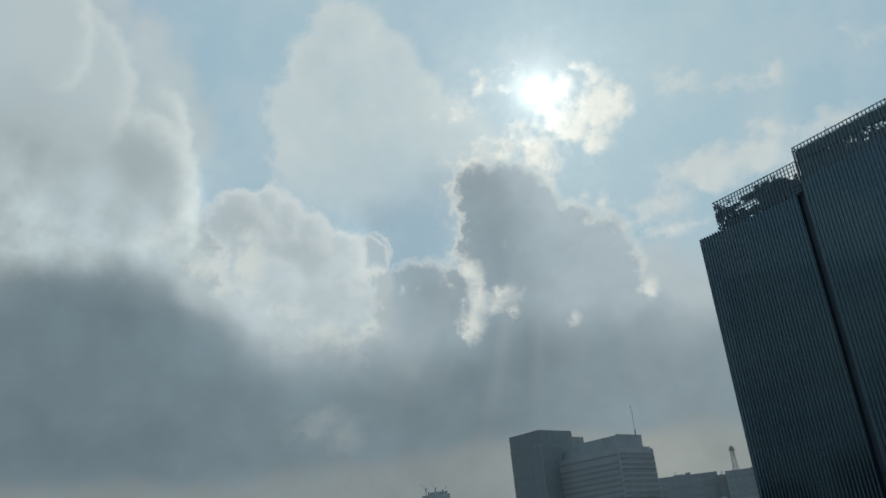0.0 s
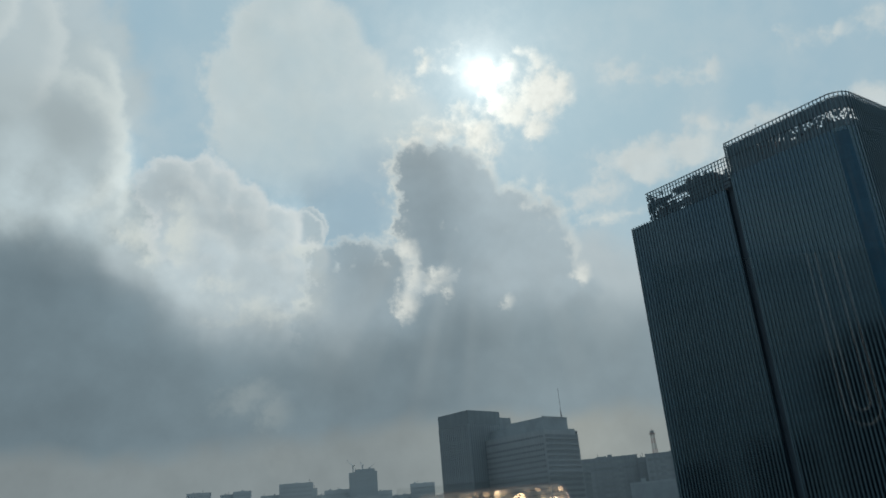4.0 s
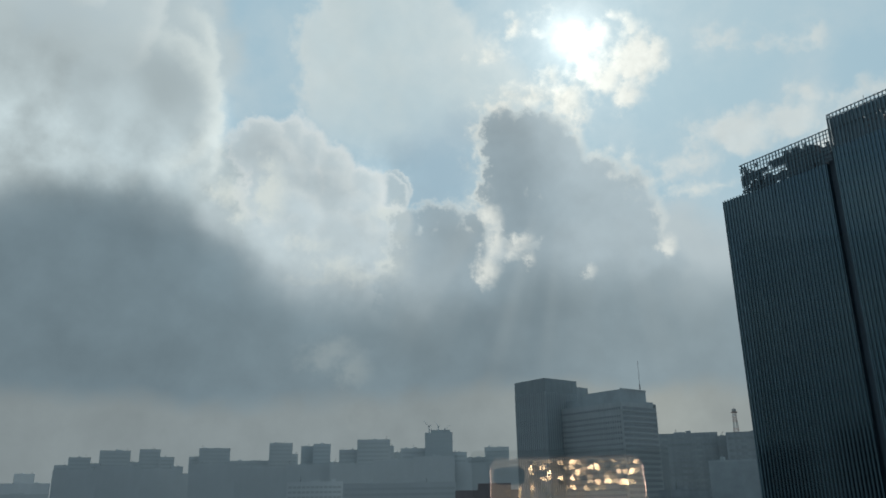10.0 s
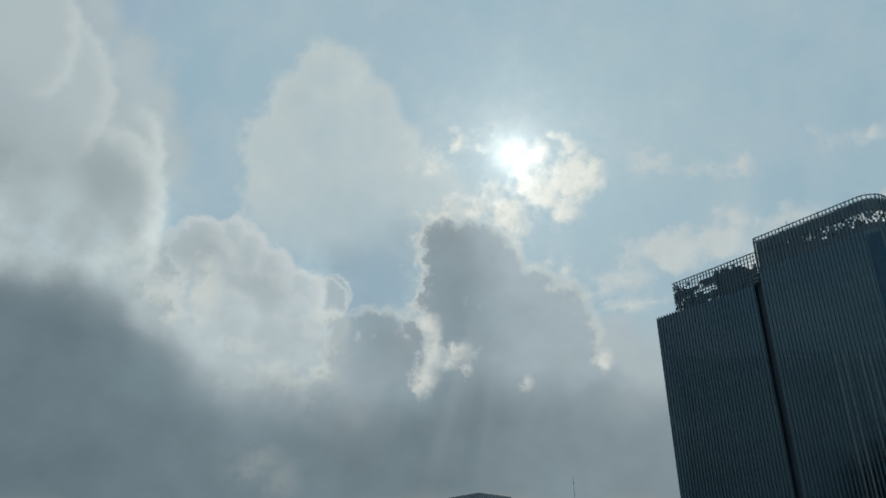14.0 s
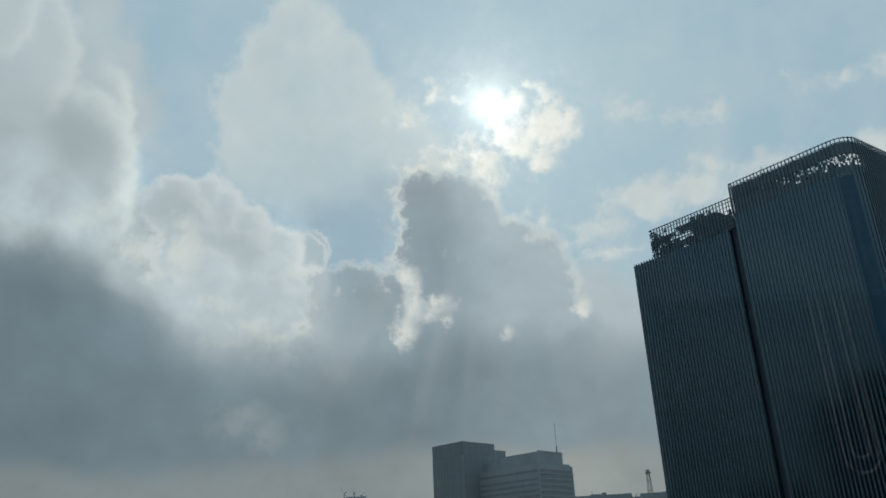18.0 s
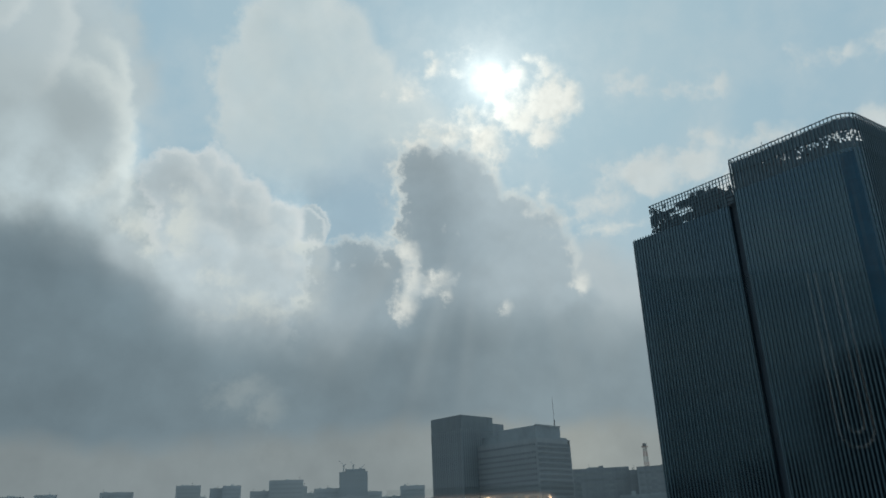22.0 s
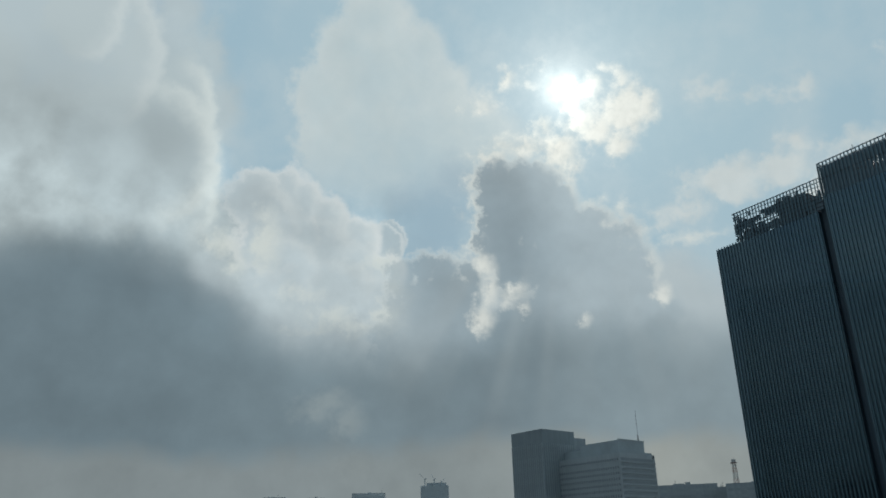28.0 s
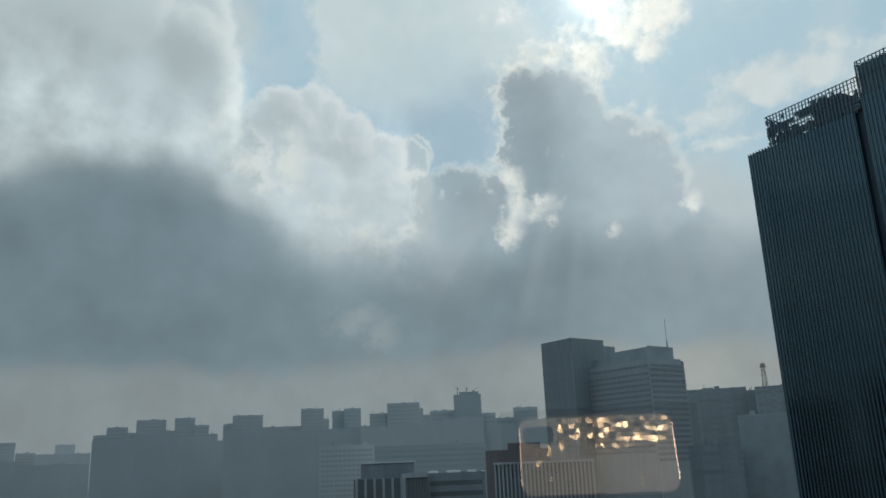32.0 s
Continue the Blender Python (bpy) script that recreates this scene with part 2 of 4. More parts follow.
# thick cloud under the sun with lit fluff along its rim
crest = lumps(crisp, [(2.9, 26.2, 0.54, 0.88), (3.1, 24.1, 0.62, 1.62), (3.2, 21.7, 0.57, 1.39), (2.1, 21.5, 0.79, 0.33), (1.7, 23.6, 0.36, 0.41), (4, 27.9, 1.09, 0.56), (5.5, 28.8, 1.55, 0.79), (8, 28.3, 1.8, 0.79), (9.9, 26.5, 1.06, 0.63), (10.7, 25.5, 0.61, 0.79), (11.8, 24.1, 0.94, 0.32), (13.7, 23.4, 1.26, 0.32), (7.2, 28.6, 2.33, 0.98), (10.1, 27.9, 1.66, 1.39), (9.1, 29.8, 1.03, 0.73), (5, 28, 1.57, 0.57)], 0.35) + knob * 0.6
sky = mixed((crest + fray * 0.7).step(-0.6, 0.9) * 0.85, sky, lum((7.7, 7.7, 7.1), 0.80 + fine * 0.4 + knob * 0.2))
stack = lumps(crisp, [(11.7, 22, 2.04, 1.68), (9.7, 24.2, 1.57, 1.68), (8.4, 25.3, 1.5, 1.44), (4.7, 26.5, 1.53, 1.28), (6.9, 26.2, 1.88, 1.36), (9.5, 21.9, 2.58, 2.42), (5.7, 24, 2.39, 2.66), (7.8, 23.3, 2.62, 2.42), (4.9, 21.6, 1.75, 2.24), (6.5, 19.7, 2.67, 2.12), (13.9, 21, 1.99, 1.67), (15, 19.2, 1.3, 2.38), (11.7, 17.7, 4.55, 3.61), (14.2, 15.9, 3.21, 2.78), (9, 14.3, 6.58, 3.63)], 0.5) + heads_edge * 1.0 + (fine - 0.5) * 0.9 + 0.35
inner = mixed(az.step(5.2, 12.2), (2.9, 3.58, 3.98), (3.95, 4.65, 5.0))
sky = mixed(stack.step(-0.45, 0.55) * (0.3 + 0.65 * el.step(11.0, 16.0)), sky, mixed(Sock.op("MAXIMUM", stack.step(-0.2, 0.7), el.step(19.5, 17.0)), (6.2, 6.5, 6.3), lum(inner, 0.94 + relief * 0.10 + broad * 0.12)))
sky = tones(sky, soft, [(5.9, 23.8, 2.43, 3.63, -0.15), (4.9, 26.5, 1.8, 1, -0.1), (10.3, 23.7, 1.08, 2, 0.05), (7.6, 25.7, 0.71, 2.4, 0.05), (5.3, 20.6, 1.74, 1.63, -0.06), (12, 20.5, 2.52, 1.6, -0.04)])
edge = lumps(crisp, [(15.8, 21.5, 0.9, 0.39), (16.2, 19.6, 0.32, 1.34), (16.4, 17.4, 0.87, 0.79), (14.3, 22.5, 0.92, 0.28), (19, 20.6, 2.36, 0.35), (21, 20.7, 1.54, 0.34), (17.2, 21, 1.21, 0.31)], 0.4) + knob * 0.5
sky = mixed((edge + fray * 0.6).step(-0.45, 0.6) * 0.75, sky, (7.0, 7.1, 6.7))
# lower tower beside it
small = lumps(crisp, [(2.2, 19.1, 1.48, 1.23), (0.5, 19.8, 1.48, 1.4), (-1.3, 19.9, 1.66, 1.4), (-2.7, 19.5, 1.48, 1.56), (2.1, 17.6, 1.55, 2.26), (-1.8, 17.3, 2.58, 2.46), (0.6, 17.4, 2.67, 2.55), (-0.3, 14.6, 5.08, 3.28)], 0.5) + heads_edge * 1.5 + (grain - 0.5) * 1.2 + 0.1
sky = mixed(small.step(-0.35, 0.45) * el.step(10.0, 14.5) * (0.5 + 0.45 * az.step(-3.7, -0.2)), sky, mixed(Sock.op("MAXIMUM", small.step(-0.1, 0.7), el.step(17.5, 15.5)), (6.0, 6.4, 6.3), lum((3.05, 3.75, 4.15), 0.95 + relief * 0.10 + broad * 0.1)))
sky = tones(sky, soft, [(0.6, 18.3, 1.73, 2.05, -0.12), (2, 19.1, 1.09, 0.82, -0.06)])

# low grey bank from side to side, its top high on the left
soft_hang = fbm(soft, 0.22, 3.0, 0.5)
bank_top = 19.5 + az.step(-33.8, -27.2) * 1.5 + az.step(-29.6, -24.0) * 0.9 + az.step(-26.4, -20.9) * -0.3 + az.step(-23.3, -17.6) * -1.6 + az.step(-20.0, -14.3) * -2.0 + az.step(-16.7, -11.3) * -2.3 + az.step(-13.7, -7.5) * -0.7 + az.step(-9.9, 0.0) * -0.6 + az.step(-2.4, 6.0) * 1.6 + az.step(5.6, 13.1) * 0.6 + az.step(11.7, 20.7) * -2.0
bank = bank_top - el + (broad - 0.5) * 2.2 + (grain - 0.5) * 3.0 + (soft_hang - 0.5) * 2.4 + 0.5
grey = mixed(az.step(-24.0, 0.0), (1.6, 2.12, 2.42), (2.0, 2.58, 2.9))
grey = mixed(az.step(4.0, 16.0), grey, (2.5, 3.1, 3.4))
sky = mixed(bank.step(-1.0, 1.8) * az.step(-8.0, -18.0) * 0.3 + bank.step(-1.2, 2.4) * 0.3 + bank.step(-1.4, 4.2) * (0.38 + 0.28 * az.step(-18.0, -8.0)), sky, lum(grey, 0.67 + broad * 0.28 + grain * 0.3 + relief * 0.05))
sky = tones(sky, soft, [(-26, 19.2, 4.28, 2.22, 0.04), (-16.1, 15.9, 3.57, 2.76, 0.08), (-9.5, 12.9, 4.91, 2.01, 0.06), (-2.8, 10.9, 3.73, 2.43, -0.12), (4.6, 9.6, 4.09, 2.01, -0.1), (-23.1, 9.3, 7.71, 1.67, -0.1), (8.1, 14.3, 2.49, 2.83, -0.1), (3.9, 12.8, 5, 1.63, -0.08), (-15.8, 11.6, 5.8, 1.57, -0.06)])
gaps = lumps(crisp, [(3.8, 18.4, 0.56, 1.72), (3.2, 16.1, 0.72, 1.15), (3.6, 20, 0.44, 0.74), (5.9, 18.2, 1.03, 0.49), (5.1, 17.5, 0.51, 0.41), (6.5, 16.9, 0.34, 0.49), (10.8, 15.8, 0.29, 0.28), (16.7, 16.9, 0.47, 0.47)], 0.3)
sky = mixed((gaps + fray * 0.8).step(-0.45, 0.7) * 0.85, sky, lum((7.3, 7.3, 6.8), 0.80 + fine * 0.4))
thin_air = lumps(crisp, [(-8.2, 10.3, 1.14, 0.64), (-6.7, 9.1, 0.81, 0.88), (-6.1, 6, 0.8, 0.55), (-9.4, 9.7, 0.81, 0.4)], 0.8)
sky = mixed((thin_air + fray * 0.8).step(-0.9, 0.9) * 0.4, sky, (3.5, 3.85, 3.8))
# sunbeams under the cloud
swing = Sock.op("ARCTAN2", az - SUN_AZ, SUN_EL - el)
fan = Sock.tree.nodes.new("ShaderNodeCombineXYZ")
Sock.tree.links.new(swing.out, fan.inputs[0])
beams = fbm(Sock(fan.outputs[0]), 4.0, 2.0, 0.5).step(0.42, 0.66) * off.step(10.0, 16.0) * off.step(27.0, 20.0) * Sock.op("ABSOLUTE", swing + 0.2).step(0.65, 0.3)
sky = mixed(beams * 0.17, sky, (5.3, 5.6, 5.5))
# dull air under the cloud base, uneven and yellowish below the sun
low = el + (broad - 0.5) * 3.0 + (grain - 0.5) * 2.2 - az.step(-6.0, 7.0) * 0.8 + az.step(8.0, 16.0) * 1.0
under = mixed((Sock.op("ABSOLUTE", az - 15.0) * -0.12).exp(), (2.42, 2.70, 2.74), (3.6, 3.72, 3.45))
sky = mixed(low.step(8.0, 6.0) * 0.85, sky, lum(under, 0.8 + grain * 0.4))
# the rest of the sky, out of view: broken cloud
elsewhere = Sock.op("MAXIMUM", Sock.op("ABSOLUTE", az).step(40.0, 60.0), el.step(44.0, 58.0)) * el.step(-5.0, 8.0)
# darkened towards the horizon to dim the reflections low on the tower
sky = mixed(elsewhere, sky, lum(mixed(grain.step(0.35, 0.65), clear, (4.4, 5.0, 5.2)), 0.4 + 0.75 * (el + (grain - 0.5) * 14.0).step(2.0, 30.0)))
# lit rags beside the sun, then its glow
rags = lumps(crisp, [(15.5, 30.2, 2.39, 2.08), (17.3, 30.4, 1.09, 1.83), (14.8, 27.9, 1.54, 1.21), (13.3, 29.2, 1.75, 1.62), (14.6, 33.3, 0.95, 0.44), (15.8, 32.3, 0.84, 0.95), (11.7, 30.1, 1.96, 1.38), (13.3, 32.2, 1.23, 0.96), (6.2, 33.4, 0.98, 1.05), (7.9, 29.8, 1.04, 0.73), (7.2, 28.9, 1.4, 0.82), (10, 28.4, 1.39, 1.06), (7.9, 34, 0.69, 0.24), (8.2, 32.6, 0.48, 0.4), (4.6, 27.9, 1.21, 0.57), (11.3, 26.6, 0.82, 0.9), (4.4, 31.4, 1.44, 0.57)], 0.4) + knob * 0.7
sky = mixed((rags + fray * 0.9).step(-0.55, 1.0) * 0.85, sky, lum((8.0, 7.8, 7.1), 0.80 + fine * 0.36 + relief * 0.10 + knob * 0.15 + (off * -0.5).exp()))
disc = (off * off * -0.45).exp() * (fine + 0.25) * 6.5 + (off * -0.27).exp() * (2.8 + fine * 2.6)
glow = Sock.tree.nodes.new("ShaderNodeCombineXYZ")
for i, k in enumerate((1.0, 0.97, 0.88)):
    Sock.tree.links.new((disc * k).out, glow.inputs[i])
sky = vmath("ADD", sky, Sock(glow.outputs[0]))
sky = lum(sky, (0.92, 0.96, 0.97))
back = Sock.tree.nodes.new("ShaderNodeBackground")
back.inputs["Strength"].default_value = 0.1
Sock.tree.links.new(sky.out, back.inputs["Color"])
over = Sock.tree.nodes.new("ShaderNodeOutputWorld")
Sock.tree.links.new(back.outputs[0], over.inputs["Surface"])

sun = new("sun", bpy.data.lights.new("sun", "SUN"))
sun.data.energy, sun.data.angle, sun.data.color = 2.1, radians(0.6), (1.0, 0.95, 0.86)
sun.matrix_world = look(EYE + sun_way * 100, EYE)

# ---------------------------------------------------------------- materials


def material(name, base, rough=0.6, metal=0.0, vary=0.25, scale=1.0, bump=0.0, spec=0.5, streak=0.0, ior=1.5):
    """A surface of one colour with stains and grain of two sizes, in metres."""
    m = bpy.data.materials.new(name)
    m.use_nodes = True
    Sock.tree = t = m.node_tree
    b = t.nodes["Principled BSDF"]
    b.inputs["Roughness"].default_value, b.inputs["Metallic"].default_value = rough, metal
    b.inputs["Specular IOR Level"].default_value, b.inputs["IOR"].default_value = spec, ior
    place = Sock(t.nodes.new("ShaderNodeTexCoord").outputs["Object"])
    big = fbm(place, 0.35 * scale, 4.0)
    small = fbm(place, 6.0 * scale, 3.0)
    tone = big * 0.7 + small * 0.3
    if streak:
        tall = vmath("MULTIPLY", place, (1.0, 1.0, 0.04))
        tone = tone * (1.0 - streak) + fbm(tall, 1.6 * scale, 4.0) * streak
    one = t.nodes.new("ShaderNodeObjectInfo")
    tone = tone + Sock(one.outputs["Random"]) * 0.12
    lo = tuple(c * (1 - vary) for c in base)
    hi = tuple(min(1.0, c * (1 + vary)) for c in base)
    t.links.new(mixed(tone.step(0.3, 0.8), lo, hi).out, b.inputs["Base Color"])
    t.links.new((small * min(0.25, 0.08 + rough) + max(0.0, rough - 0.1)).out, b.inputs["Roughness"])
    if bump:
        n = t.nodes.new("ShaderNodeBump")
        n.inputs["Strength"].default_value, n.inputs["Distance"].default_value = bump, 0.02
        t.links.new(small.out, n.inputs["Height"])
        t.links.new(n.outputs[0], b.inputs["Normal"])
    return m


def glass_pane():
    m = bpy.data.materials.new("window_glass")
    m.use_nodes = True
    t = m.node_tree
    t.nodes.clear()
    clear, gloss, fres, mix, out = (t.nodes.new("ShaderNode" + k) for k in ("BsdfTransparent", "BsdfGlossy", "LayerWeight", "MixShader", "OutputMaterial"))
    clear.inputs[0].default_value = (0.985, 1.0, 0.995, 1)
    gloss.inputs["Roughness"].default_value = 0.0
    Sock.tree = t
    facing = Sock(fres.outputs["Facing"])
    t.links.new((Sock.op("POWER", facing, 4.0) * 0.8 + 0.13).out, mix.inputs[0])
    t.links.new(clear.outputs[0], mix.inputs[1])
    t.links.new(gloss.outputs[0], mix.inputs[2])
    t.links.new(mix.outputs[0], out.inputs[0])
    return m


FIN = material("dark_fin_metal", (0.11, 0.18, 0.212), 0.45, 0.3, 0.2, 0.4)
TOWER_GLASS = material("dark_tower_glass", (0.004, 0.010, 0.016), 0.11, 0.0, 0.3, 0.2, spec=0.5, ior=2.1)
TOWER_GLASS.node_tree.nodes["Principled BSDF"].inputs["Specular Tint"].default_value = (0.50, 0.78, 0.92, 1.0)
BLUE_GLASS = material("blue_corner_glass", (0.012, 0.07, 0.115), 0.05, 0.0, 0.25, 0.3, spec=0.5, ior=1.42)
RECESS = material("dark_recess_wall", (0.010, 0.016, 0.022), 0.5, 0.0, 0.2, 0.3)
GAP_WALL = material("dark_blue_recess_wall", (0.05, 0.08, 0.105), 0.5, 0.0, 0.2, 0.3)
SCREEN = material("roof_screen_steel", (0.05, 0.06, 0.07), 0.5, 0.3, 0.2)
LOUVRE = material("blue_grey_louvre", (0.11, 0.16, 0.19), 0.5, 0.2, 0.2)
PLANT = material("roof_plant_grey", (0.09, 0.10, 0.11), 0.7, 0.1)
# distance haze is put into the greys of SLAB, HOTEL, HOTEL_WIN, STRIP_GLASS, MULLION
SLAB = material("grey_cladding", (0.235, 0.275, 0.295), 0.55, 0.0, 0.2, 0.3, streak=0.5)
PALE = material("pale_precast_concrete", (0.36, 0.40, 0.42), 0.7, 0.0, 0.18, 0.3, streak=0.5)
WIN = material("dark_window_glass", (0.02, 0.026, 0.032), 0.15, 0.0, 0.3, 0.5, spec=0.8)
HOTEL = material("grey_concrete_panels", (0.34, 0.38, 0.395), 0.7, 0.0, 0.15, 0.3, streak=0.5)
HOTEL_WIN = material("grey_window_glass", (0.11, 0.135, 0.145), 0.35, 0.0, 0.2, 0.5)
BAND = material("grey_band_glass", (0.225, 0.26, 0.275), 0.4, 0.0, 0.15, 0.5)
STRIP_GLASS = material("grey_strip_glass", (0.225, 0.265, 0.28), 0.35, 0.0, 0.2, 0.5)
MULLION = material("grey_mullion", (0.305, 0.355, 0.375), 0.6, 0.0, 0.15, 0.4)
# far tones are paled: the distance haze is put into their base colour
HAZY = [material("hazed_far_grey", (0.36 + 0.045 * k, 0.405 + 0.045 * k, 0.42 + 0.045 * k), 0.8, 0.0, 0.07, 0.1, streak=0.12) for k in range(4)]
HAZY_WIN = material("hazed_far_band", (0.36, 0.405, 0.42), 0.75, 0.0, 0.08, 0.1)
WHITE_ROOF = material("white_roof_sheet", (0.6, 0.63, 0.64), 0.6, 0.0, 0.1, 0.3)
BROWN = material("red_brown_tile", (0.145, 0.13, 0.135), 0.6, 0.0, 0.2, 0.3, streak=0.3)
RED = material("mast_red_paint", (0.30, 0.23, 0.21), 0.5, 0.0, 0.2)
MAST_WHITE = material("mast_white_paint", (0.32, 0.33, 0.33), 0.5, 0.0, 0.2)
ASPHALT = material("asphalt", (0.05, 0.05, 0.052), 0.9, 0.0, 0.3, 0.3, 0.2)
PLASTER = material("room_plaster", (0.62, 0.62, 0.62), 0.85, 0.0, 0.08, 2.0, 0.05)
CARPET = material("dark_carpet", (0.06, 0.055, 0.05), 0.95, 0.0, 0.3, 8.0, 0.3)
ALUM = material("window_frame_aluminium", (0.35, 0.35, 0.35), 0.4, 0.8, 0.1, 3.0)
CASE = material("rose_phone_case", (0.34, 0.265, 0.20), 0.4, 0.2, 0.2, 60.0)
FOIL = material("rose_gold_foil", (0.97, 0.62, 0.38), 0.26, 1.0, 0.2, 60.0)
RIM = material("rose_case_edge", (0.62, 0.44, 0.36), 0.3, 0.6, 0.2, 40.0)
SLAB_TOP = material("dark_grey_cladding", (0.20, 0.24, 0.255), 0.55, 0.0, 0.2, 0.3, streak=0.5)
BLACK = material("camera_black_glass", (0.01, 0.012, 0.016), 0.1, 0.0, 0.2, 40.0)
CORD = material("grey_blind_cord", (0.16, 0.175, 0.18), 0.5, 0.0, 0.05, 50.0)
PANE = glass_pane()
CLEAR = bpy.data.materials.new("clear_glass_unmirrored")
CLEAR.use_nodes = True
CLEAR.node_tree.nodes.clear()
thin, shut = CLEAR.node_tree.nodes.new("ShaderNodeBsdfTransparent"), CLEAR.node_tree.nodes.new("ShaderNodeOutputMaterial")
CLEAR.node_tree.links.new(thin.outputs[0], shut.inputs[0])

# ---------------------------------------------------------------- building helpers


def box(bm, lo, hi, turn=None):
    vs = [bm.verts.new((x, y, z)) for z in (lo[2], hi[2]) for y in (lo[1], hi[1]) for x in (lo[0], hi[0])]
    for f in ((0, 2, 3, 1), (4, 5, 7, 6), (0, 1, 5, 4), (1, 3, 7, 5), (3, 2, 6, 7), (2, 0, 4, 6)):
        bm.faces.new([vs[i] for i in f])
    if turn:
        bmesh.ops.transform(bm, matrix=turn, verts=vs)
    return bm


def solid(*boxes):
    bm = bmesh.new()
    for b in boxes:
        box(bm, *b)
    return bm


def mesh_of(name, bm, mat):
    me = bpy.data.meshes.new(name)
    bm.to_mesh(me)
    bm.free()
    me.materials.append(mat)
    return me


def part(name, bm, mat, parent, label="", at=None):
    me = bm if isinstance(bm, bpy.types.Mesh) else mesh_of(name, bm, mat)
    ob = new(name, me)
    ob.parent = parent
    if at is not None:
        ob.matrix_local = at
    return tagged(ob, label)


def base(name, m, label, category, group="", kind=""):
    ob = new(name)
    ob.matrix_world = m
    bpy.context.view_layer.update()
    return tagged(ob, label, category, group, kind)


def prism(bm, outline, z0, z1, bevel=0.0):
    lo = [bm.verts.new((x, y, z0)) for x, y in outline]
    hi = [bm.verts.new((x, y, z1)) for x, y in outline]
    n = len(outline)
    for i in range(n):
        bm.faces.new((lo[i], lo[(i + 1) % n], hi[(i + 1) % n], hi[i]))
    bm.faces.new(hi)
    bm.faces.new(lo[::-1])
    return bm


def tube(bm, a, b, r, sides=6):
    a, b = Vector(a), Vector(b)
    m = (b - a).to_track_quat("Z", "Y").to_matrix()
    ring = []
    for c in (a, b):
        ring.append([bm.verts.new(c + m @ Vector((r * math.cos(6.28318 * i / sides), r * math.sin(6.28318 * i / sides), 0))) for i in range(sides)])
    for i in range(sides):
        j = (i + 1) % sides
        bm.faces.new((ring[0][i], ring[0][j], ring[1][j], ring[1][i]))
    bm.faces.new(ring[0][::-1])
    bm.faces.new(ring[1])
    return bm


def spot(a, dist, up=0.0):
    """The place in that azimuth and at that distance over ground, up metres above the eye."""
    return Vector((math.sin(radians(a)) * dist, math.cos(radians(a)) * dist, EYE.z + up))


def rise(e, dist):
    return math.tan(radians(e)) * dist


# ---------------------------------------------------------------- ground
bm = bmesh.new()
bmesh.ops.create_grid(bm, x_segments=40, y_segments=40, size=4500)
tagged(new("ground", mesh_of("ground", bm, ASPHALT)), "dark asphalt city ground reaching the horizon", "ground", kind="structure")

# ---------------------------------------------------------------- near tower with vertical fins
TOP = 110.0
T_HEAD = 147.0                       # the long front runs this way
origin = spot(20.643, 2.434 * TOP)   # its far upper corner
origin.z = 0.0
along = heading(T_HEAD)
tower_m = Matrix.Translation(origin) @ Matrix.Rotation(math.atan2(along.y, along.x), 4, "Z")
# in the tower's own frame x runs along the front towards the eye, y into the building
tower = base("office_tower", tower_m, "dark glass office tower ribbed with close vertical metal fins", "office tower")
L_LOW, L_ALL, DEEP = 0.3773 * TOP, 0.722 * TOP, 0.295 * TOP
Z_EAVE, Z_SCREEN, Z_TOP = EYE.z + 0.8639 * TOP, EYE.z + 0.9587 * TOP, EYE.z + TOP
GAP = 2.9


def rounded(x0, y0, x1, y1, radii, steps=6):
    """Plan of a block with its four corners rounded, anticlockwise from the front left."""
    out = []
    for (cx, cy, sx, sy, a0), r in zip(((x0, y0, 1, 1, 180), (x1, y0, -1, 1, 270), (x1, y1, -1, -1, 0), (x0, y1, 1, -1, 90)), radii):
        if r <= 0:
            out.append((cx, cy))
            continue
        for i in range(steps + 1):
            a = radians(a0 + 90 * i / steps)
            out.append((cx + sx * r + r * math.cos(a), cy + sy * r + r * math.sin(a)))
    return out


low_plan = rounded(0, 0, L_LOW - GAP, DEEP, (2.0, 0, 0, 2.0))
high_plan = [(x + (2.4 * y / DEEP if x > L_ALL - 9.0 else 0.0), y) for x, y in rounded(L_LOW, 0, L_ALL, DEEP, (0, 5.0, 3.0, 0), 8)]   # its far side runs out of square
part("lower_wing", prism(bmesh.new(), low_plan, 0, Z_EAVE), TOWER_GLASS, tower, "dark curtain wall glass")
part("higher_wing", prism(bmesh.new(), high_plan, 0, Z_TOP - 11.0), TOWER_GLASS, tower, "dark curtain wall glass")
part("recess_wall", solid(((L_LOW - GAP - 0.1, 1.8, 0), (L_LOW + 0.1, DEEP - 2, Z_EAVE + 4.0))), GAP_WALL, tower, "dark recess between the wings")


def plan_points(plan, pitch, closed=False):
    """Places and outward turns at even steps along an outline."""
    pts = [Vector(p) for p in plan]
    if closed:
        pts.append(pts[0])
    out, left = [], pitch * 0.5
    for a, b in zip(pts, pts[1:]):
        d = (b - a).length
        if d < 1e-6:
            continue
        while left <= d:
            out.append((a.lerp(b, left / d), math.atan2((b - a).y, (b - a).x)))
            left += pitch
        left -= d
    return out


PITCH = 1.17
CROWN = Z_TOP - 11.0
fin_low = mesh_of("fin", solid(((-0.12, -0.3, 0), (0.12, 0.05, Z_EAVE + 0.4))), FIN)
fin_screen = mesh_of("fin", solid(((-0.12, -0.3, 0), (0.12, 0.05, Z_SCREEN))), FIN)
fin_high = mesh_of("fin", solid(((-0.12, -0.3, 0), (0.12, 0.05, Z_TOP))), FIN)
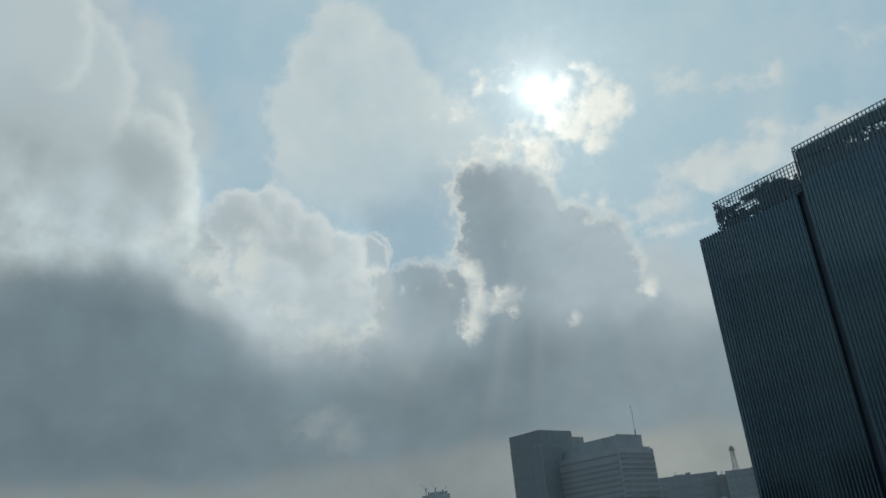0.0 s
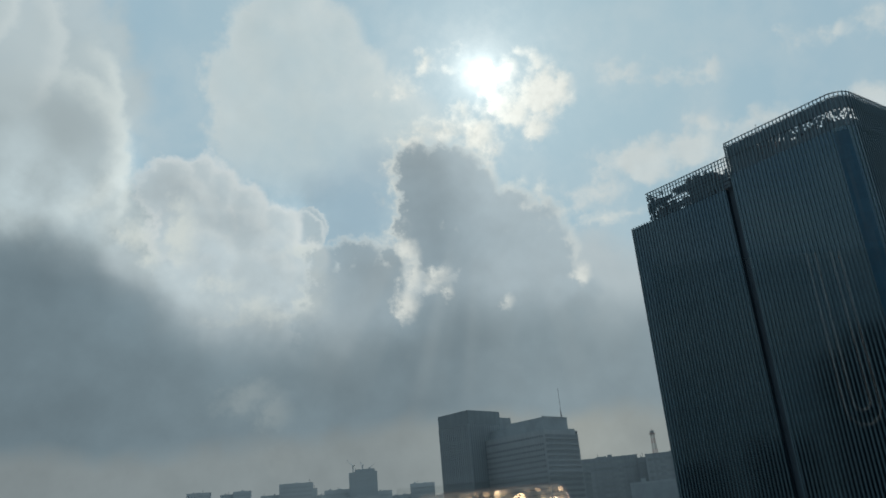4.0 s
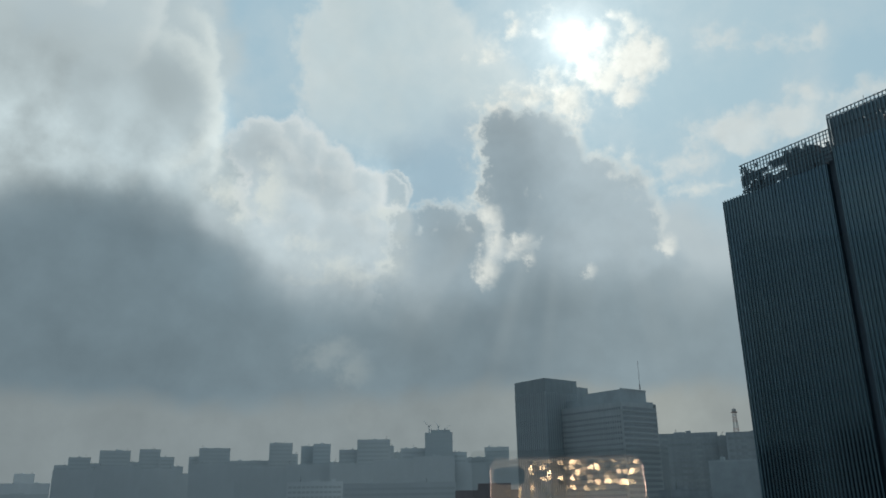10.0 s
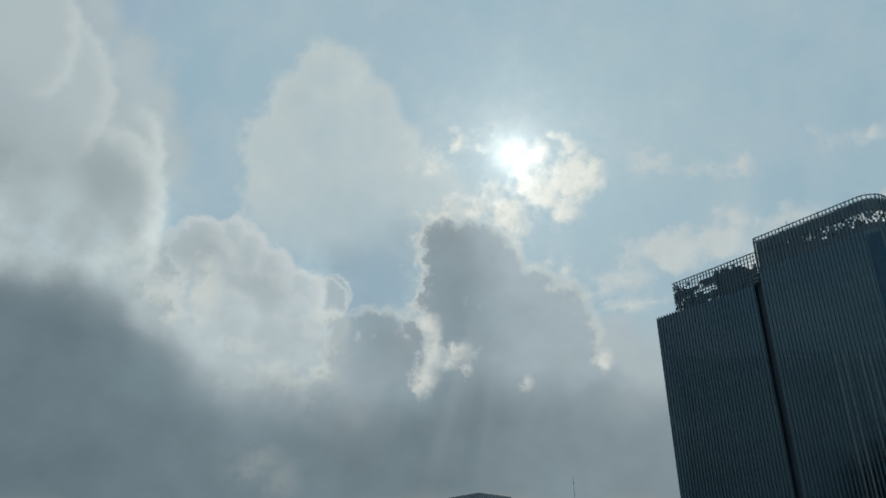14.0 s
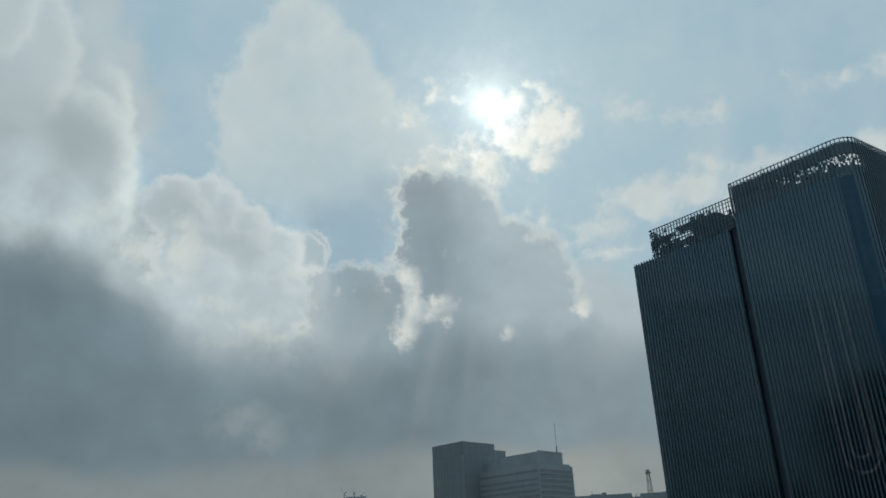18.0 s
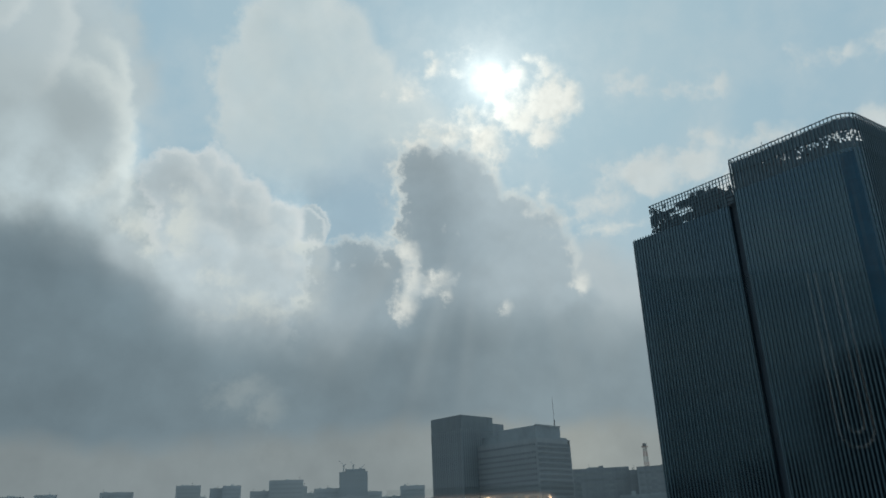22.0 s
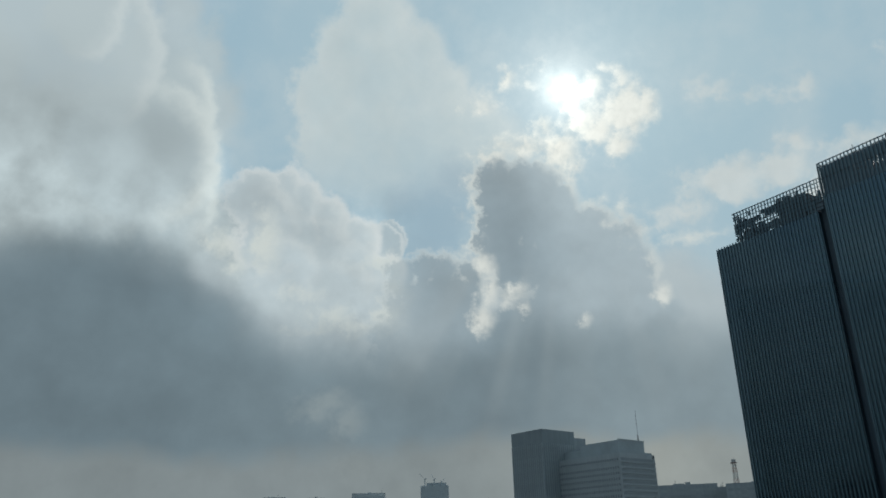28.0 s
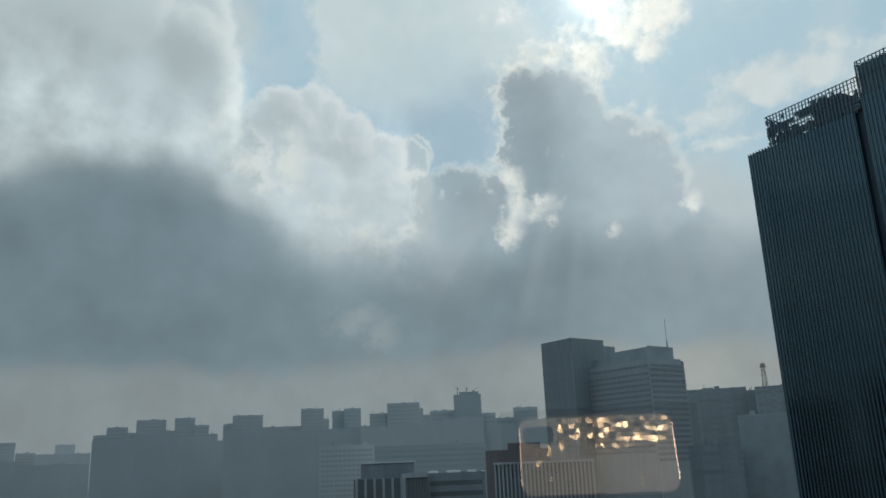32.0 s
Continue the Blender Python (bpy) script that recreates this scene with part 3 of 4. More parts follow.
fin_short = mesh_of("fin", solid(((-0.12, -0.3, CROWN - 1.0), (0.12, 0.05, Z_TOP))), FIN)
X_SCREEN = 0.082 * TOP              # the roof screen of the lower wing begins here
STRIP = (L_ALL - 5.0, L_ALL - 0.75)  # smooth glass strip beside the corner
for plan, high in ((low_plan, False), (high_plan, True)):
    for p, a in plan_points(plan, PITCH, True):
        if p.y > DEEP - 0.3 or (high and p.x < L_LOW + 0.01 and p.y > 0.5) or (not high and p.x > L_LOW - GAP - 0.01):
            continue
        front = p.y < 0.01
        if high:
            me = fin_short if p.y < 3.0 and STRIP[0] < p.x < STRIP[1] else fin_high
        else:
            me = fin_screen if front and p.x > X_SCREEN else fin_low
        part("fin", me, FIN, tower, at=Matrix.Translation((p.x, p.y, 0)) @ Matrix.Rotation(a, 4, "Z"))
for p, a in plan_points([(L_LOW, 0.0), (L_LOW - GAP, 0.0)], 0.9):
    part("fin", mesh_of("fin", solid(((-0.1, -0.2, Z_EAVE + 3.0), (0.1, 0.05, Z_SCREEN))), FIN), FIN, tower, at=Matrix.Translation((p.x, p.y, 0)))
# smooth blue glass round the corner, storey by storey
bend = [(STRIP[0], -0.06)] + [(x + 0.06 * (x > L_ALL - 4.0), y - 0.06) for x, y in high_plan[1:] if x < STRIP[1] and y < 3.0]
for k in range(34):
    z = CROWN - 1.2 - 4.2 * (k + 1)
    if z > 0:
        part("glass_panel", prism(bmesh.new(), bend + [(x - 0.1, y + 0.25) for x, y in bend[::-1]], z + 0.02, z + 4.195), BLUE_GLASS, tower, "smooth blue glass panel")
# rails of the roof screens
for z, h in ((0.0, 0.28), (-1.25, 0.2), (-2.6, 0.16), (-3.9, 0.16), (-5.2, 0.2), (-6.5, 0.16), (-7.8, 0.16), (-9.1, 0.16), (-10.4, 0.2)):
    if z in (0.0, -1.25, -5.2):
        bm = bmesh.new()
        for a, b in zip(high_plan, high_plan[1:] + high_plan[:1]):
            a, b = Vector((*a, Z_TOP + z - h / 2)), Vector((*b, Z_TOP + z - h / 2))
            if (b - a).length > 0.01:
                tube(bm, a, b, h * 0.62, 4)
        part("screen_rail", bm, SCREEN, tower)
    if z > -10:
        bm = bmesh.new()
        for a, b in (((X_SCREEN, 0), (L_LOW, 0)), ((X_SCREEN, 0), (X_SCREEN, 12)), ((X_SCREEN, 12), (L_LOW, 12))):
            tube(bm, (*a, Z_SCREEN + z - h / 2), (*b, Z_SCREEN + z - h / 2), h * 0.62, 4)
        part("screen_rail", bm, SCREEN, tower)
post = mesh_of("screen_post", solid(((-0.15, -0.15, Z_EAVE), (0.15, 0.15, Z_SCREEN))), SCREEN)
for k in range(10):
    part("screen_post", post, SCREEN, tower, at=Matrix.Translation((X_SCREEN, 1.2 + 1.2 * k, 0)))
for k in range(26):
    part("screen_post", post, SCREEN, tower, at=Matrix.Translation((X_SCREEN + 1.2 + 1.25 * k, 12, 0)))
# plant inside the screens
rp = random.Random(5)
bm = solid(((X_SCREEN + 16.0, 4.0, Z_EAVE), (X_SCREEN + 23.0, 10.5, Z_SCREEN - 3.2)), ((X_SCREEN + 1.0, 3.0, Z_EAVE), (X_SCREEN + 4.0, 8.0, Z_SCREEN - 6.4)))
part("roof_plant", bm, PLANT, tower, "grey machinery behind the roof screen")
part("roof_plant", solid(((X_SCREEN + 16.5, 2.4, Z_EAVE), (X_SCREEN + 26.0, 9.0, Z_SCREEN - 2.2)), ((X_SCREEN + 15.5, 2.0, Z_EAVE), (X_SCREEN + 16.6, 3.0, Z_SCREEN - 0.3))), PLANT, tower)
for k in range(9):
    x = X_SCREEN + 3 + k * 2.6
    part("duct", solid(((x, 1.2, Z_EAVE), (x + rp.uniform(0.6, 1.9), 2.2, Z_EAVE + rp.uniform(1.5, 5.0)))), PLANT, tower)
part("roof_plant", solid(((L_LOW + 2.0, 6.0, CROWN), (L_LOW + 13.0, DEEP - 8, Z_TOP - 3.0))), PLANT, tower, "grey machinery behind the roof screen")
for k in range(22):
    x = L_LOW + 11 + k * 1.05
    part("duct", solid(((x, rp.uniform(1.2, 9), CROWN), (x + rp.uniform(0.15, 0.75), rp.uniform(10, 16), CROWN + rp.uniform(1.2, 5.4)))), PLANT, tower)
# louvres behind the fins: closed rows, and a band of small panels with many left out
ROW = 1.22
closed = bmesh.new()
quarter = mesh_of("louvre_panel", solid(((0.02, 0.12, 0.02), (PITCH / 2 - 0.01, 0.2, ROW / 2 - 0.01))), LOUVRE)
for p, a in plan_points(high_plan, PITCH, True):
    if p.y > DEEP - 0.3 or (p.x < L_LOW + 0.01 and p.y > 0.5):
        continue
    place = Matrix.Translation((p.x, p.y, Z_TOP - 1.5)) @ Matrix.Rotation(a, 4, "Z")
    share = (p.x - L_LOW) / (L_ALL - L_LOW) if p.y < 4.5 else 0.0
    for r in range(8):
        if r in (3, 4, 5) and share > 0.25:
            for q in range(4):
                if rp.random() < ((1.05 - 0.55 * share, 0.92 - 0.5 * share, 1.02 - 0.6 * share)[r - 3]):
                    part("louvre_panel", quarter, LOUVRE, tower, at=place @ Matrix.Translation(((q % 2) * PITCH / 2, 0, -ROW * (r + 1) + (q // 2) * ROW / 2)))
        else:
            box(closed, (0.01, 0.12, -ROW * (r + 1) + 0.02), (PITCH - 0.01, 0.2, -ROW * r - 0.02), place)
part("closed_louvres", closed, LOUVRE, tower, "closed blue-grey louvres")
# slim bars that cut the open band into small squares
for z in (-5.5, -6.1, -6.75, -7.35, -8.0):
    bm = bmesh.new()
    for a, b in zip(high_plan, high_plan[1:]):
        if a[1] < 4.5 and b[1] < 4.5 and (Vector(b) - Vector(a)).length > 0.01:
            tube(bm, Vector((a[0], a[1] + 0.3, Z_TOP + z)), Vector((b[0], b[1] + 0.3, Z_TOP + z)), 0.09, 4)
    part("slim_rail", bm, SCREEN, tower)
# crossed bracing seen through the open band
for k in range(10):
    x = L_LOW + 14 + 2.0 * k
    part("brace", tube(bmesh.new(), (x, 1.5, CROWN), (x + 2.2, 1.5, CROWN + 6.0), 0.09, 4), SCREEN, tower)
    part("brace", tube(bmesh.new(), (x + 2.2, 1.6, CROWN), (x, 1.6, CROWN + 6.0), 0.09, 4), SCREEN, tower)
half_panel = mesh_of("screen_panel", solid(((0.02, 0.12, 0.02), (PITCH - 0.02, 0.2, ROW - 0.02))), LOUVRE)
for k in range(int((L_LOW - X_SCREEN) / PITCH)):
    share = k * PITCH / (L_LOW - X_SCREEN)
    lump = 0.9 + 1.6 * math.exp(-((share - 0.62) / 0.2) ** 2)       # heap of plant behind
    for r in range(7):
        inside = r in (3, 4) and 0.25 < share < 0.5
        above = r < 2.6 - lump * 1.1 or (r < 3 and share > 0.8)
        low_left = r in (4, 5) and share < 0.18
        if rp.random() > (0.75 if above else 0.45 if inside or low_left else 0.03):
            part("screen_panel", half_panel, LOUVRE, tower, at=Matrix.Translation((X_SCREEN + k * PITCH, 0, Z_SCREEN - 1.5 - ROW * (r + 1))))
for x, h in ((L_LOW + 9.6, 3.2), (L_LOW + 19.5, 2.4)):
    part("lightning_rod", tube(bmesh.new(), (x, 4, Z_TOP - 3), (x, 4, Z_TOP + h), 0.09, 5), SCREEN, tower)

# ---------------------------------------------------------------- skyline


def block(name, az0, az1, e, dist, mat, label, deep=30.0, floor=4.2, bands=0, plant=True, low=-62.0, win=None, turn=0.0):
    """An office block seen between two azimuths, its roof at the elevation e."""
    mid, half = (az0 + az1) / 2, dist * math.tan(radians((az1 - az0) / 2))
    foot = spot(mid, dist)
    foot.z = 0.0
    top = EYE.z + rise(e, dist)
    ob = base(name, Matrix.Translation(foot) @ Matrix.Rotation(radians(-mid + turn), 4, "Z"), label, "building", "skyline")
    part("wall", solid(((-half, 0, 0), (half, deep, top - 0.9))), mat, ob)
    rim = solid(((-half, 0, top - 0.9), (half, 0.5, top)), ((-half, deep - 0.5, top - 0.9), (half, deep, top)), ((-half, 0.5, top - 0.9), (-half + 0.5, deep - 0.5, top)), ((half - 0.5, 0.5, top - 0.9), (half, deep - 0.5, top)))
    part("parapet", rim, mat, ob)
    if plant:
        r = random.Random(int(az0 * 100) + 7)
        x = r.uniform(-0.5, 0.2) * half
        part("roof_plant", solid(((x, 6, top - 0.9), (x + half * 0.35, 14, top + r.uniform(0.4, 1.4)))), mat, ob)
        x = r.uniform(-0.8, 0.6) * half
        part("lift_house", solid(((x, 3, top - 0.9), (x + half * 0.16, 9, top + r.uniform(0.8, 2.0)))), mat, ob)
        x = r.uniform(-0.9, 0.9) * half
        part("antenna", tube(bmesh.new(), (x, 4, top - 0.9), (x, 4, top + r.uniform(1.5, 4.0)), 0.14, 5), PLANT, ob)
    if bands:
        me = mesh_of("window_band", solid(((-half + 1.2, -0.03, 0), (half - 1.2, 0.3, floor * 0.45))), win or HAZY_WIN)
        for k in range(bands):
            part("window_band", me, win or HAZY_WIN, ob, at=Matrix.Translation((0, 0, top - 3.0 - floor * (k + 0.5))))
    return ob


FAR = "hazy grey-blue office block in the distant skyline"
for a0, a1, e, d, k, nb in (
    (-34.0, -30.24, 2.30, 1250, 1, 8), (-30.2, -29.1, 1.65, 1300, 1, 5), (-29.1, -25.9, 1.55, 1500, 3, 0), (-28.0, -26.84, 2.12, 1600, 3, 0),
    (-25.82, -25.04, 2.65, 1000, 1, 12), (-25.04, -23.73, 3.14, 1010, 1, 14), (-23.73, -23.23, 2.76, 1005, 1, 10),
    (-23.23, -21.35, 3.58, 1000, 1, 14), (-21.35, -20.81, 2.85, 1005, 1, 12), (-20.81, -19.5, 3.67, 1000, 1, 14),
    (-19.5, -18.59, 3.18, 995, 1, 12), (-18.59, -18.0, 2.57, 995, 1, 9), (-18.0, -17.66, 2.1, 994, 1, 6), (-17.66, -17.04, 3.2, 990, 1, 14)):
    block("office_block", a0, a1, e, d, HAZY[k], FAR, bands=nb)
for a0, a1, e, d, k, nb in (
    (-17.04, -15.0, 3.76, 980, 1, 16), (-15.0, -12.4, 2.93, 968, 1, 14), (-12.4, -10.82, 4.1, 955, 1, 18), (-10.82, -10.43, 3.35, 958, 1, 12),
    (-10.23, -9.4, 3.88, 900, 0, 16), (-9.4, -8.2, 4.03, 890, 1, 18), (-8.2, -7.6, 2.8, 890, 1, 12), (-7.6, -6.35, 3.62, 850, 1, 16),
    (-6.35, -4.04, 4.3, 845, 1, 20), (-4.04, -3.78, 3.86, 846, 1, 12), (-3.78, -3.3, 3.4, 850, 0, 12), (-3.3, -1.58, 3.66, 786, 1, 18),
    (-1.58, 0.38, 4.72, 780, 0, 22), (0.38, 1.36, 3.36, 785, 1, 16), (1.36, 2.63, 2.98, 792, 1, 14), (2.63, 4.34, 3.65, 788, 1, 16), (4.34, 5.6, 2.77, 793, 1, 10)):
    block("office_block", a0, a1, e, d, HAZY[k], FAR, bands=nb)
for a0, a1, e, d, k, nb in ((14.3, 18.49, 4.2, 620, 0, 14), (18.49, 19.01, 3.95, 612, 0, 8), (19.01, 24.0, 4.14, 600, 0, 14), (17.71, 21.5, 2.35, 430, 2, 0), (14.3, 17.55, 0.55, 400, 0, 4)):
    block("office_block", a0, a1, e, d, SLAB if k == 0 else MULLION, "grey office block behind the ribbed tower", bands=nb, win=STRIP_GLASS)
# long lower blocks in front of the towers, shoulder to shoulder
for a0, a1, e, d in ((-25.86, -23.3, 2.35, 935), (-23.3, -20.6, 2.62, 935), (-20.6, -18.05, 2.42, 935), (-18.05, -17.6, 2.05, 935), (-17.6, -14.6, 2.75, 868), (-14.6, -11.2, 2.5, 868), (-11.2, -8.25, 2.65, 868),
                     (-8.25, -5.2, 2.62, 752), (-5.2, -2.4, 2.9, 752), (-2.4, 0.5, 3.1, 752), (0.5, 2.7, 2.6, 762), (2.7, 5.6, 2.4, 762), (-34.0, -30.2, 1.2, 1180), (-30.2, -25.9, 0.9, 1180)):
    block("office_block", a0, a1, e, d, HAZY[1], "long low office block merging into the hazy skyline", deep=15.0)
# nearer, lower blocks
grid_block = block("office_block", -11.13, -7.3, 1.5, 620, HAZY[2], "pale office block with a fine window grid", bands=14, floor=3.6)
half = 620 * math.tan(radians(1.915))
me = mesh_of("mullion", solid(((-0.3, -0.2, 0), (0.3, 0.04, EYE.z + rise(1.5, 620) - 2.0))), HAZY[2])
for k in range(13):
    part("mullion", me, HAZY[2], grid_block, at=Matrix.Translation((-half + 1.0 + (2 * half - 2.0) * k / 12, 0, 0)))
block("office_block", -7.3, 0.6, 1.35, 560, HAZY[1], "long grey office block with ribbon windows", bands=14, floor=3.6)
low = block("office_block", -8.76, -5.4, -0.86, 330, HOTEL_WIN, "low dark office block with pale fins and a flat roof slab", bands=0, plant=False, deep=26)
z0 = EYE.z + rise(-0.86, 330)
part("roof_slab", prism(bmesh.new(), rounded(-7.0, 3.0, 15.0, 22.0, (3, 3, 3, 3)), z0 - 0.5, EYE.z + rise(0.18, 333)), SLAB, low, "dark set-back roof storey")
part("roof_edge", prism(bmesh.new(), rounded(-7.4, 2.6, 15.4, 22.4, (3, 3, 3, 3)), EYE.z + rise(0.18, 333) + 0.004, EYE.z + rise(0.28, 333)), WHITE_ROOF, low, "white roof edge")
me = mesh_of("pale_fin", solid(((-0.45, -0.7, 0), (0.45, 0.05, z0 + 0.3))), PALE)
for k in range(6):
    part("pale_fin", me, PALE, low, at=Matrix.Translation((-8.6 + 3.6 * k, 0, 0)))
side = block("office_block", -5.4, -3.67, -0.62, 331, HOTEL_WIN, "dark glass office block framed in pale stone", bands=0, plant=False, deep=20)
zt = EYE.z + rise(-0.62, 331)
part("stone_frame", solid(((-5.2, -0.8, 0), (-3.6, 0.1, zt + 0.4)), ((-3.6, -0.8, zt - 1.4), (5.2, 0.1, zt + 0.4))), PALE, side, "pale stone frame")
for k in range(8):
    part("mullion", solid(((-3.0 + 1.05 * k, -0.3, 0), (-2.85 + 1.05 * k, 0.02, zt - 1.4))), SLAB, side)
wide = block("office_block", -3.67, 0.4, -0.62, 340, SLAB, "low dark office block with white roof sheets", bands=6, plant=False, win=HOTEL_WIN)
zw = EYE.z + rise(-0.62, 340)
for x0, x1, y in ((-11.5, -7.6, 4), (-4.0, 2.0, 6), (5.0, 8.6, 3)):
    part("roof_sheet", solid(((x0, y, zw - 0.9), (x1, y + 7, zw + 0.75))), WHITE_ROOF, wide, "white roof sheet")
brown = block("office_block", 0.5, 5.0, 0.76, 420, BROWN, "red-brown tiled office block", bands=0, plant=False)
part("roof_house", solid(((-5.0, 4, EYE.z + rise(0.76, 420) - 0.9), (12.0, 18, EYE.z + rise(1.2, 424)))), BROWN, brown)
strip = block("office_block", 1.05, 7.94, -0.1, 290, HOTEL_WIN, "office block faced with pale vertical fins", bands=0, plant=False)
zs = EYE.z + rise(-0.1, 290)
half = 290 * math.tan(radians(3.445))
me = mesh_of("pale_fin", solid(((-0.33, -0.8, 0), (0.33, 0.04, zs - 0.6))), PALE)
n = 25
for k in range(n + 1):
    part("pale_fin", me, PALE, strip, at=Matrix.Translation((-half + 0.35 + (2 * half - 0.7) * k / n, 0, 0)))
part("cornice", solid(((-half - 0.2, -0.95, zs - 0.6), (half + 0.2, 0.0, zs + 0.12))), PALE, strip, "pale cornice")
# tall neighbour outside the view, mirrored in the ribbed front
part_of = base("office_tower", Matrix.Translation((-188, 145, 0)) @ Matrix.Rotation(radians(-8), 4, "Z"), "dark stepped office tower mirrored in the ribbed glass front", "office tower")
part("wall", solid(((-18, -24, 0), (18, 22, EYE.z + 86))), RECESS, part_of)
part("roof_house", solid(((-14, -24, EYE.z + 86), (16, 2, EYE.z + 101))), RECESS, part_of)
for k in range(14):
    part("window_band", solid(((17.9, -23, EYE.z + 80 - 7 * k), (18.1, 21, EYE.z + 83 - 7 * k))), WIN, part_of)

# city to the west, out of view, mirrored in the ribbed front
for x, y, w, d, h, turn in ((-275, 130, 40, 50, 27, 4), (-285, 195, 44, 46, 45, -3), (-280, 258, 38, 50, 35, 2), (-295, 322, 44, 50, 21, -4), (-330, 20, 60, 80, 18, 3)):
    ob = base("office_block", Matrix.Translation((x, y, 0)) @ Matrix.Rotation(radians(turn), 4, "Z"), "dark office block mirrored in the ribbed glass front", "building", "city to the west")
    part("wall", solid(((-w / 2, -d / 2, 0), (w / 2, d / 2, EYE.z + h))), RECESS, ob)
    for k in range(8):
        part("window_band", solid(((w / 2 - 0.05, -d / 2 + 1, EYE.z + h - 6 - 7 * k), (w / 2 + 0.1, d / 2 - 1, EYE.z + h - 3 - 7 * k))), WIN, ob)

# lattice mast on the roof behind
zb, zt = EYE.z + rise(4.14, 605), EYE.z + rise(5.68, 605)
foot = spot(19.72, 605)
foot.z = zb - 0.9
mast = base("radio_mast", Matrix.Translation(foot), "red and white lattice radio mast on a flat roof", "mast")
hm = zt - foot.z
for sx, sy in ((-1, -1), (1, -1), (1, 1), (-1, 1)):
    for k in range(4):
        a, b = k / 4, (k + 1) / 4
        w0, w1 = 1.5 - 0.6 * a, 1.5 - 0.6 * b
        part("leg", tube(bmesh.new(), (sx * w0, sy * w0, hm * 0.9 * a), (sx * w1, sy * w1, hm * 0.9 * b), 0.14, 5), (RED, MAST_WHITE)[k % 2], mast)
for k in range(8):
    a, b = k / 8, (k + 1) / 8
    w0, w1 = 1.5 - 0.6 * a, 1.5 - 0.6 * b
    bm = bmesh.new()
    for (ax, ay), (bx, by) in (((-1, -1), (1, -1)), ((1, -1), (1, 1)), ((1, 1), (-1, 1)), ((-1, 1), (-1, -1))):
        tube(bm, (ax * w0, ay * w0, hm * 0.9 * a), (bx * w1, by * w1, hm * 0.9 * b), 0.09, 4)
        tube(bm, (bx * w0, by * w0, hm * 0.9 * a), (ax * w1, ay * w1, hm * 0.9 * b), 0.09, 4)
    part("bracing", bm, (RED, MAST_WHITE)[(k // 2) % 2], mast)
part("platform", prism(bmesh.new(), rounded(-1.9, -1.9, 1.9, 1.9, (0.8,) * 4), hm * 0.82, hm * 0.86), RED, mast)
part("antenna_head", prism(bmesh.new(), rounded(-1.3, -1.3, 1.3, 1.3, (0.6,) * 4), hm * 0.88, hm * 0.97), MAST_WHITE, mast)
part("rod", tube(bmesh.new(), (0, 0, hm * 0.9), (0, 0, hm * 1.05), 0.12, 5), RED, mast)


def crane(a, e0, dist, tall, jib, swing_deg):
    p = spot(a, dist)
    p.z = EYE.z + rise(e0, dist) - 0.9
    ob = base("tower_crane", Matrix.Translation(p) @ Matrix.Rotation(radians(swing_deg), 4, "Z"), "small tower crane on a building under construction", "crane", "cranes on the roof")
    part("mast", solid(((-0.35, -0.35, 0), (0.35, 0.35, tall))), HAZY[0], ob)
    part("jib", tube(bmesh.new(), (0, 0, tall), (jib, 0, tall + jib * 0.9), 0.2, 5), HAZY[0], ob)
    part("counter_jib", tube(bmesh.new(), (0, 0, tall), (-jib * 0.4, 0, tall + 0.6), 0.4, 5), HAZY[0], ob)
    part("cab", solid(((-0.5, -0.5, tall - 1.2), (0.5, 0.5, tall + 0.2))), HAZY[0], ob)
    return ob


crane(-1.28, 4.72, 786, 7.0, 6.0, 150)
crane(-0.62, 4.72, 788, 6.5, 5.5, 120)
crane(-0.1, 4.72, 790, 4.0, 4.0, 20)
p = spot(-0.4, 790)
p.z = EYE.z + rise(4.72, 780) - 0.9
top_house = base("roof_storey", Matrix.Translation(p), "unfinished top storey of a tower under construction", "building")
part("wall", solid(((-10.5, 0, 0), (8.5, 20, 4.2))), HAZY[0], top_house)

# ---------------------------------------------------------------- pair of towers in the middle distance
GRID = -38.0


def reach(corner, head, a):
    """How far from the corner, in that heading, the line crosses the azimuth a."""
    c, s = heading(head), heading(a)
    return (s.x * corner.y - s.y * corner.x) / (c.x * s.y - c.y * s.x)


corner = spot(7.08, 507.0)
wl, wr = reach(corner, GRID, 4.93), reach(corner, GRID + 90, 9.34)
h_slab = EYE.z + rise(8.34, 507.0)
corner.z = 0
# own frame: x along the right-hand face, y along the left-hand face
frame_m = Matrix.Translation(corner) @ Matrix.Rotation(radians(-(GRID + 90) + 90), 4, "Z")
slab = base("slab_tower", frame_m, "grey slab office tower with close vertical mullions and a blank top", "office tower")
part("wall", solid(((0, 0, 0), (wr, wl, h_slab - 1.0))), SLAB_TOP, slab)
part("parapet", solid(((0, 0, h_slab - 1.0), (wr, 0.5, h_slab)), ((0, wl - 0.5, h_slab - 1.0), (wr, wl, h_slab)), ((0, 0.5, h_slab - 1.0), (0.5, wl - 0.5, h_slab)), ((wr - 0.5, 0.5, h_slab - 1.0), (wr, wl - 0.5, h_slab))), SLAB_TOP, slab)
me = mesh_of("mullion", solid(((-0.35, -0.24, 0), (0.05, 0.24, h_slab - 8.5))), MULLION)
gl = mesh_of("window_strip", solid(((-0.12, -0.40, 0), (0.02, 0.40, h_slab - 8.8))), STRIP_GLASS)
n = 15
for k in range(n + 1):
    part("mullion", me, MULLION, slab, at=Matrix.Translation((0, 0.4 + (wl - 0.8) * k / n, 0)))
    if k < n:
        part("window_strip", gl, HOTEL_WIN, slab, at=Matrix.Translation((0, 0.4 + (wl - 0.8) * (k + 0.5) / n, 0)))
